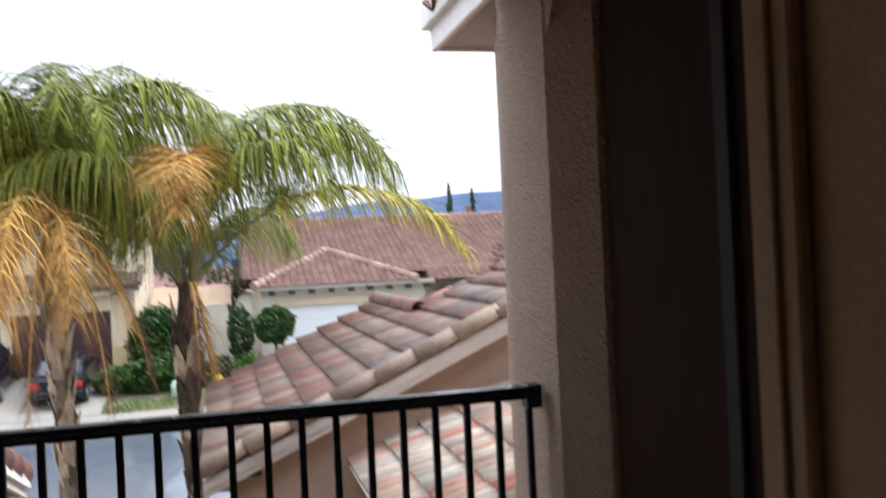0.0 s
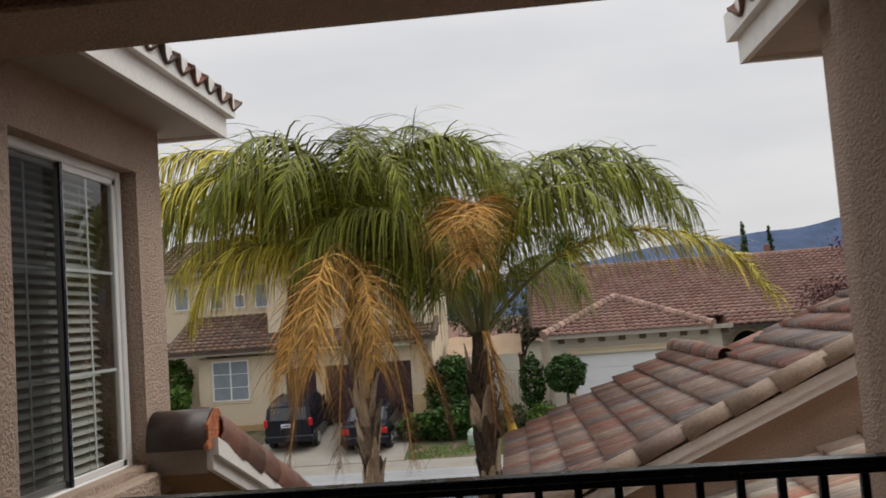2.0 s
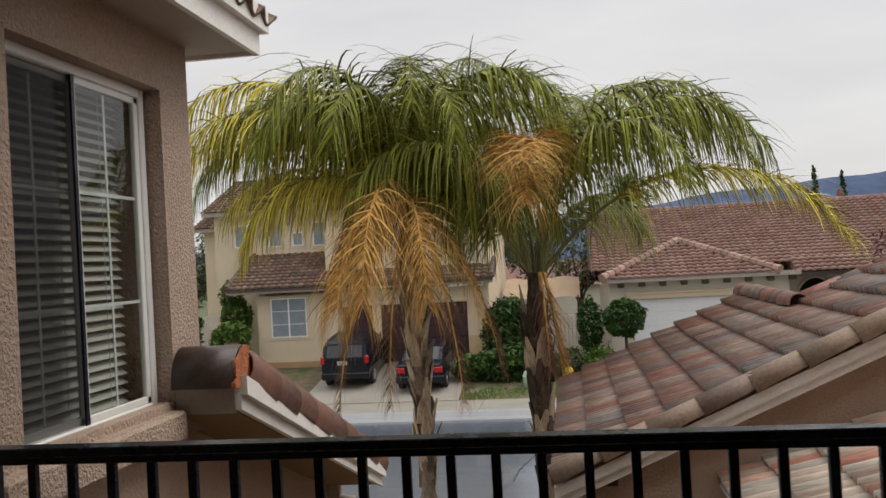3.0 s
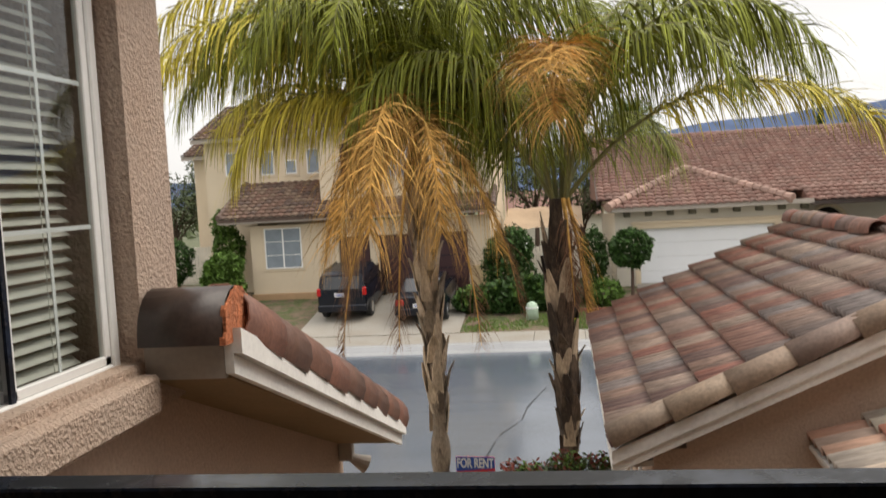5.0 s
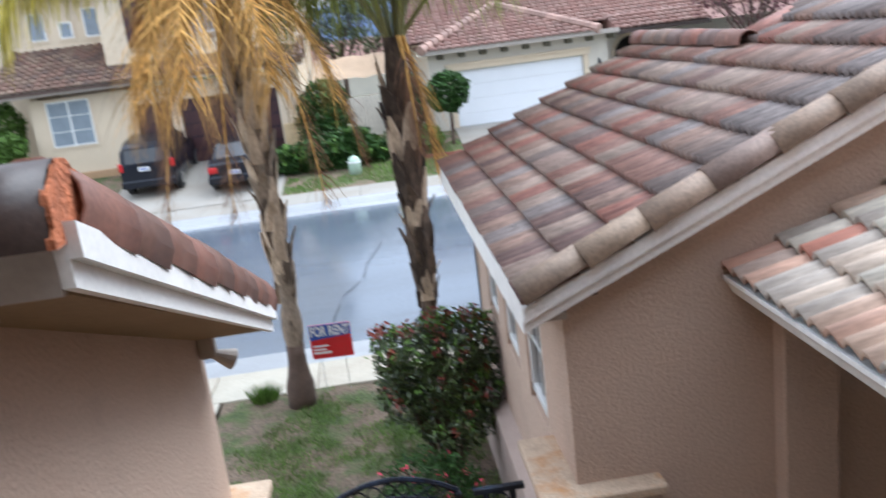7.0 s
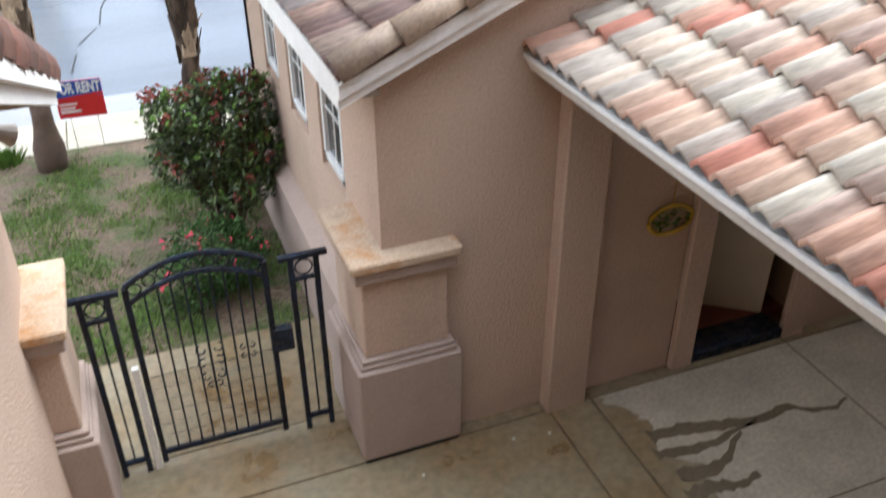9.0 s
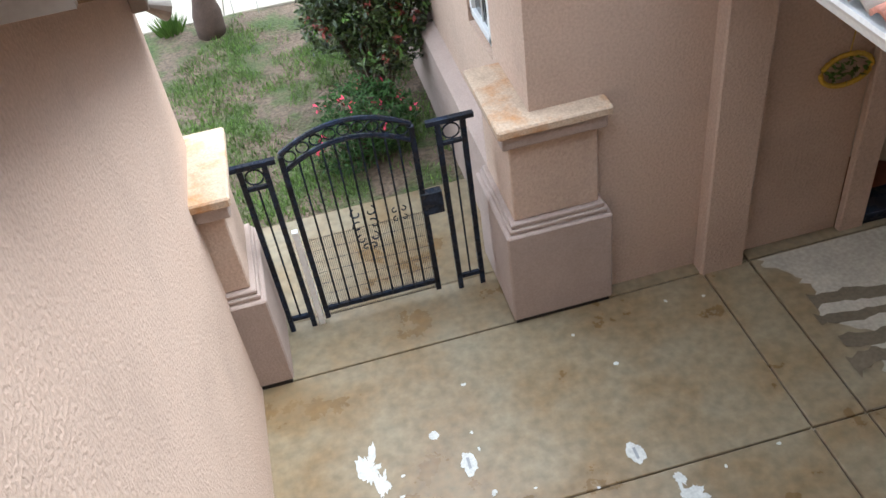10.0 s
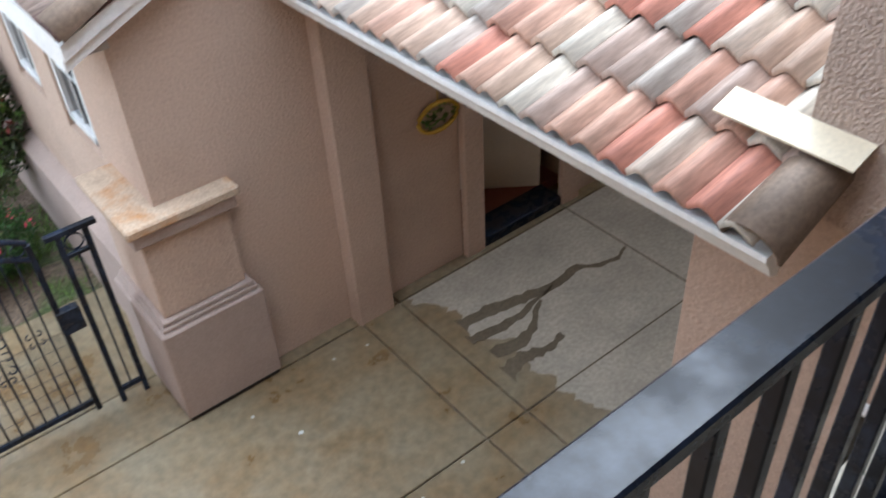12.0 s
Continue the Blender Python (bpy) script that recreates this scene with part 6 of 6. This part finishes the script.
def tree(name, x, y, z, h, spread, leaf, label, n=2500, size=0.12, bare=0.0, seed=1):
    random.seed(seed)
    t = thing(name, x, y, z, label, "tree")
    m, lv = Mesh(), Mesh()
    m.tube([(0, 0, -0.1), (0.05, 0.03, h * 0.3), (0.0, 0.1, h * 0.5)], [0.16, 0.12, 0.09], 8)
    ends = []
    for k in range(14):
        a = k * 2.4
        r = spread * random.uniform(0.35, 0.95)
        z0 = h * random.uniform(0.25, 0.5)
        e = Vector((r * math.cos(a), r * math.sin(a), h * random.uniform(0.6, 1.0)))
        mid = Vector((e.x * 0.45, e.y * 0.45, (z0 + e.z) * 0.5 + 0.1))
        m.tube([(0, 0.05, z0), mid, e], [0.06, 0.04, 0.012], 5)
        ends += [mid, e]
        for q in range(5):
            w = e + Vector((random.uniform(-0.5, 0.5), random.uniform(-0.5, 0.5), random.uniform(-0.1, 0.6))) * spread * 0.4
            m.tube([mid.lerp(e, random.uniform(0.3, 0.9)), w], [0.015, 0.004], 4)
            ends.append(w)
    for e in ends:
        leaf_cloud(lv, e, (spread * 0.22, spread * 0.22, spread * 0.2), int(n / len(ends)), size, shell=0.1)
    part("trunk", m, TWIG, t)
    part("crown", lv, leaf, t)


tree("plum_tree", 12.3, 31.5, 0.15, 6.3, 2.6, LEAF_P, "bare purple-leaved plum tree in bud", 2600, 0.08, seed=5)
tree("garden_tree", 15.4, 33.0, 0.42, 5.2, 2.4, LEAF_P, "dark purple-leaved tree beside the drive", 2500, 0.07, seed=6)
shrub("dark_hedge", 11.5, 34.2, 0.58, [(0, 0, 1.0, 1.6, 0.9, 0.9), (2.0, 0.2, 1.0, 1.5, 0.9, 0.9)], LEAF, 0.14, "dark hedge in front of the entry", "hedge", 2600, 5)
tree("back_tree", -1.9, 52.0, 0.73, 6.0, 3.2, LEAF_G, "grey-green tree behind the houses", 4200, 0.14, seed=7)
tree("back_tree", 0.6, 46.0, 0.73, 4.2, 1.6, LEAF_G, "thin grey-green tree behind the fence", 1800, 0.11, seed=8)
tree("back_tree", -21.5, 47.0, 0.73, 5.5, 3.0, LEAF_G, "grey-green tree behind the side fence", 3000, 0.14, seed=9)
tree("back_tree", -6.5, 60.0, 0.73, 6.5, 3.4, LEAF_G, "grey-green tree behind the cream house", 3000, 0.15, seed=12)


def far_palm(x, y, z, h, r, label, seed):
    random.seed(seed)
    t = thing("fan_palm", x, y, z, label, "palm tree")
    part("trunk", Mesh().tube([(0, 0, -0.1), (0, 0, h)], [0.25, 0.18], 8), BARK, t)
    m = Mesh()
    for k in range(34):
        az, e0 = k * 137.5, 80 - k * 3.4
        st, lf = frond_mesh((0, 0, h), az, e0, r, 75, n=16, leaf=0.9, hang=0.4, thin=0.05)
        m.add(lf.v, lf.f)
    part("crown", m, LEAF_B, t)


far_palm(3.9, 55.0, 0.3, 7.9, 1.7, "shaggy fan palm behind the pale house", 31)


def cypress(x, y, z, h, label, seed):
    random.seed(seed)
    t = thing("cypress", x, y, z, label, "tree", "cypresses behind the roof")
    m = Mesh()
    for k in range(16):
        q = k / 15
        leaf_cloud(m, (0.05 * random.uniform(-1, 1), 0, h * (0.08 + 0.9 * q)), (h * 0.075 * (1.02 - q) ** 0.6 + 0.05, h * 0.075 * (1.02 - q) ** 0.6 + 0.05, h * 0.06), 90, 0.16, shell=0.2)
    part("trunk", Mesh().tube([(0, 0, -0.2), (0, 0, h * 0.9)], [0.16, 0.03], 6), TWIG, t)
    part("crown", m, LEAF, t)


cypress(18.9, 70.0, -0.9, 11.0, "slim dark cypress behind the roof", 41)
cypress(20.9, 70.0, -0.9, 10.4, "slim dark cypress behind the roof", 42)

# ---- hills and low cloud ----
hill = Mesh()
n = 90
v = []
for k in range(n + 1):
    x = -800 + 1600 * k / n
    z = 34 + 14 * noise.noise((x * 0.0035, 1.3, 0)) + 6 * noise.noise((x * 0.013, 4.1, 0)) + 58 * max(0, min(1, (x + 20) / 420))
    v += [(x, 900, -2), (x, 1050, z)]
hill.add(v, [(2 * k, 2 * k + 2, 2 * k + 3, 2 * k + 1) for k in range(n)])
setting("backdrop", hill, HILL, "wooded hills on the horizon, distance haze put into their dark blue", "hills")
ft = Mesh()
random.seed(77)
for k in range(150):
    x, y = random.uniform(-160, 200), random.uniform(95, 240)
    if abs(x) < 5:
        continue
    leaf_cloud(ft, (x, y, 1.5), (random.uniform(2, 5), 2.5, random.uniform(1.6, 3.6)), 70, 0.7, shell=0.3)
tagged(part("far_woods", ft, LEAF_G), "belt of grey-green trees in the distance", "trees", kind="stuff")


# ---- cars ----
def wheel(parent, x, y, r, w):
    s = 1 if x > 0 else -1
    t = part("wheel", Mesh().tube([(x - w / 2, y, r), (x - w / 2 + 0.03, y, r), (x + w / 2 - 0.03, y, r), (x + w / 2, y, r)], [r * 0.9, r, r, r * 0.9], 20), RUBBER, parent)
    part("rim", Mesh().tube([(x + s * (w / 2 - 0.01), y, r), (x + s * (w / 2 + 0.012), y, r)], [r * 0.62, r * 0.55], 14), CHROME, t)


def car(name, x, y, z, L, W, rows, lights, label, pitch, boxy):
    """rows: (along, half width, low, high) from the tail forwards for the body; cabin set on top."""
    c = thing(name, x, y, z, label, "car")
    c.matrix_world = pose(x, y, z, pitch, 0, 0)
    body, cabin, g = rows
    def loft(rs, top=0.72):
        m = Mesh()
        v = []
        for a, hw, lo, hi in rs:
            md = lo + (hi - lo) * 0.45
            v += [(-hw * 0.93, a, lo), (-hw, a, md), (-hw * 0.97, a, lo + (hi - lo) * 0.8), (-hw * top, a, hi), (hw * top, a, hi), (hw * 0.97, a, lo + (hi - lo) * 0.8), (hw, a, md), (hw * 0.93, a, lo)]
        f = []
        for i in range(len(rs) - 1):
            for k in range(8):
                f.append((i * 8 + k, i * 8 + (k + 1) % 8, i * 8 + 8 + (k + 1) % 8, i * 8 + 8 + k))
        f += [tuple(range(8)), tuple(range((len(rs) - 1) * 8, len(rs) * 8))]
        return m.add(v, f)
    part("body", loft(body, 0.93), CARPAINT, c)
    part("cabin", loft(cabin, 0.86), CARPAINT, c)
    for q in g:
        part("car_window", q, CARGLASS, c)
    for hx in (-1, 1):
        part("tail_light", lights(hx), TAIL, c)
        for a in (L * 0.17, L * 0.80):
            wheel(c, hx * (W / 2 - 0.12), a, 0.36 if boxy else 0.32, 0.22)
    part("bumper", Mesh().soft(-W / 2 + 0.03, -0.07, 0.36, W / 2 - 0.03, 0.15, 0.62, 0.04), CARPAINT if boxy else CARPAINT, c)
    pz = 0.98 if boxy else 0.72
    p = part("number_plate", Mesh().soft(-0.26 if boxy else -0.2, -0.035 if boxy else -0.085, pz - 0.07, 0.1 if boxy else 0.2, -0.02 if boxy else -0.072, pz + 0.07, 0.004), PLATE, c)
    part("plate_bars", Mesh().box(-0.2 if boxy else -0.15, -0.039 if boxy else -0.089, pz - 0.025, 0.04 if boxy else 0.15, -0.0355 if boxy else -0.0855, pz + 0.02), SIGN_BLUE, p)
    return c


suv_body = [(0.0, 0.86, 0.42, 1.12), (0.06, 0.90, 0.34, 1.16), (0.8, 0.93, 0.32, 1.18), (3.2, 0.93, 0.32, 1.12), (4.2, 0.90, 0.34, 1.05), (4.55, 0.80, 0.42, 0.9)]
suv_cab = [(0.02, 0.84, 1.10, 1.16), (0.22, 0.84, 1.10, 1.66), (0.5, 0.84, 1.10, 1.74), (2.2, 0.84, 1.10, 1.74), (3.15, 0.84, 1.05, 1.12)]
sg_ = [Mesh().prism([(0.035, 1.17), (0.225, 1.60), (0.205, 1.62), (0.01, 1.18)], "x", -0.66, 0.66)]
for s in (-1, 1):
    for a, b in ((0.45, 1.15), (1.25, 2.05), (2.12, 2.75)):
        sg_.append(Mesh().box(s * 0.80 - 0.03, a, 1.2, s * 0.80 + 0.035, b, 1.55))
suv = car("suv", -8.25, 31.75, rise(0, 31.75) + 0.04, 4.6, 1.86, (suv_body, suv_cab, sg_), lambda hx: Mesh().soft(hx * 0.83 - 0.07, -0.02, 0.95, hx * 0.83 + 0.07, 0.10, 1.22, 0.02), "dark navy SUV parked nose-in on the driveway", 6.1, True)
part("roof_rail", Mesh().tube([(-0.68, 0.4, 1.78), (-0.68, 2.3, 1.78)], 0.02, 6), CARGLASS, suv)
part("roof_rail", Mesh().tube([(0.68, 0.4, 1.78), (0.68, 2.3, 1.78)], 0.02, 6), CARGLASS, suv)
sed_body = [(0.0, 0.78, 0.40, 0.98), (0.08, 0.86, 0.32, 1.02), (0.9, 0.90, 0.28, 1.04), (3.0, 0.90, 0.28, 0.98), (4.1, 0.86, 0.30, 0.86), (4.5, 0.74, 0.38, 0.72)]
sed_cab = [(0.65, 0.76, 0.98, 1.02), (1.25, 0.74, 0.98, 1.40), (2.2, 0.74, 0.98, 1.42), (3.15, 0.78, 0.92, 0.99)]
sg2 = [Mesh().prism([(0.70, 1.03), (1.24, 1.37), (1.22, 1.395), (0.67, 1.05)], "x", -0.60, 0.60)]
for s in (-1, 1):
    for a, b in ((1.1, 1.75), (1.82, 2.55)):
        sg2.append(Mesh().box(s * 0.71 - 0.03, a, 1.06, s * 0.71 + 0.035, b, 1.32))
sedan = car("sedan", -5.35, 31.0, rise(0, 31.0) + 0.04, 4.5, 1.8, (sed_body, sed_cab, sg2), lambda hx: Mesh().soft(hx * 0.68 - 0.15, -0.03, 0.72, hx * 0.68 + 0.15, 0.10, 0.92, 0.02), "dark sedan with red tail lights on the driveway", 6.1, False)

# ---- street furniture ----
ub = thing("utility_post", -1.52, 31.4, 0.11, "pale green rounded utility post on the lawn", "utility post")
part("body", Mesh().tube([(0, 0, -0.05), (0, 0, 0.42), (0, 0, 0.56), (0, 0, 0.63)], [0.22, 0.21, 0.17, 0.05], 14), GREEN_BOX, ub, smooth=True)
part("cap_band", Mesh().tube([(0, 0, 0.40), (0, 0, 0.45)], [0.225, 0.225], 14), PLATE, ub)
hy = thing("fire_hydrant", -0.1, 31.2, 0.06, "yellow fire hydrant near the kerb", "hydrant")
part("barrel", Mesh().tube([(0, 0, 0), (0, 0, 0.06), (0, 0, 0.07), (0, 0, 0.55), (0, 0, 0.58), (0, 0, 0.70), (0, 0, 0.78)], [0.17, 0.17, 0.11, 0.11, 0.15, 0.12, 0.03], 12), HYDRANT, hy)
part("outlet", Mesh().tube([(-0.19, 0, 0.45), (0.19, 0, 0.45)], [0.07, 0.07], 10), HYDRANT, hy)
gf = Mesh()
random.seed(5)
for _ in range(6000):
    x, y = random.uniform(-3.8, 2.2), random.uniform(30.15, 33.5)
    if noise.noise((x * 0.8, y * 0.8, 6.7)) < -0.1:
        continue
    h = random.uniform(0.04, 0.12)
    z = rise(x, y)
    gf.add([(x - 0.02, y, z), (x + 0.02, y, z), (x + random.uniform(-0.05, 0.05), y, z + h)], [(0, 1, 2)])
tagged(part("grass", gf, GRASS), "green grass of the front garden across the road", "grass", kind="stuff")

tree("back_tree", -19.5, 52.0, 0.73, 6.0, 3.4, LEAF_G, "grey-green tree beside the cream house", 4000, 0.16, seed=14)
tree("back_tree", 3.2, 62.0, -0.47, 6.0, 3.0, LEAF_G, "grey-green tree beyond the pale house", 3000, 0.16, seed=15)
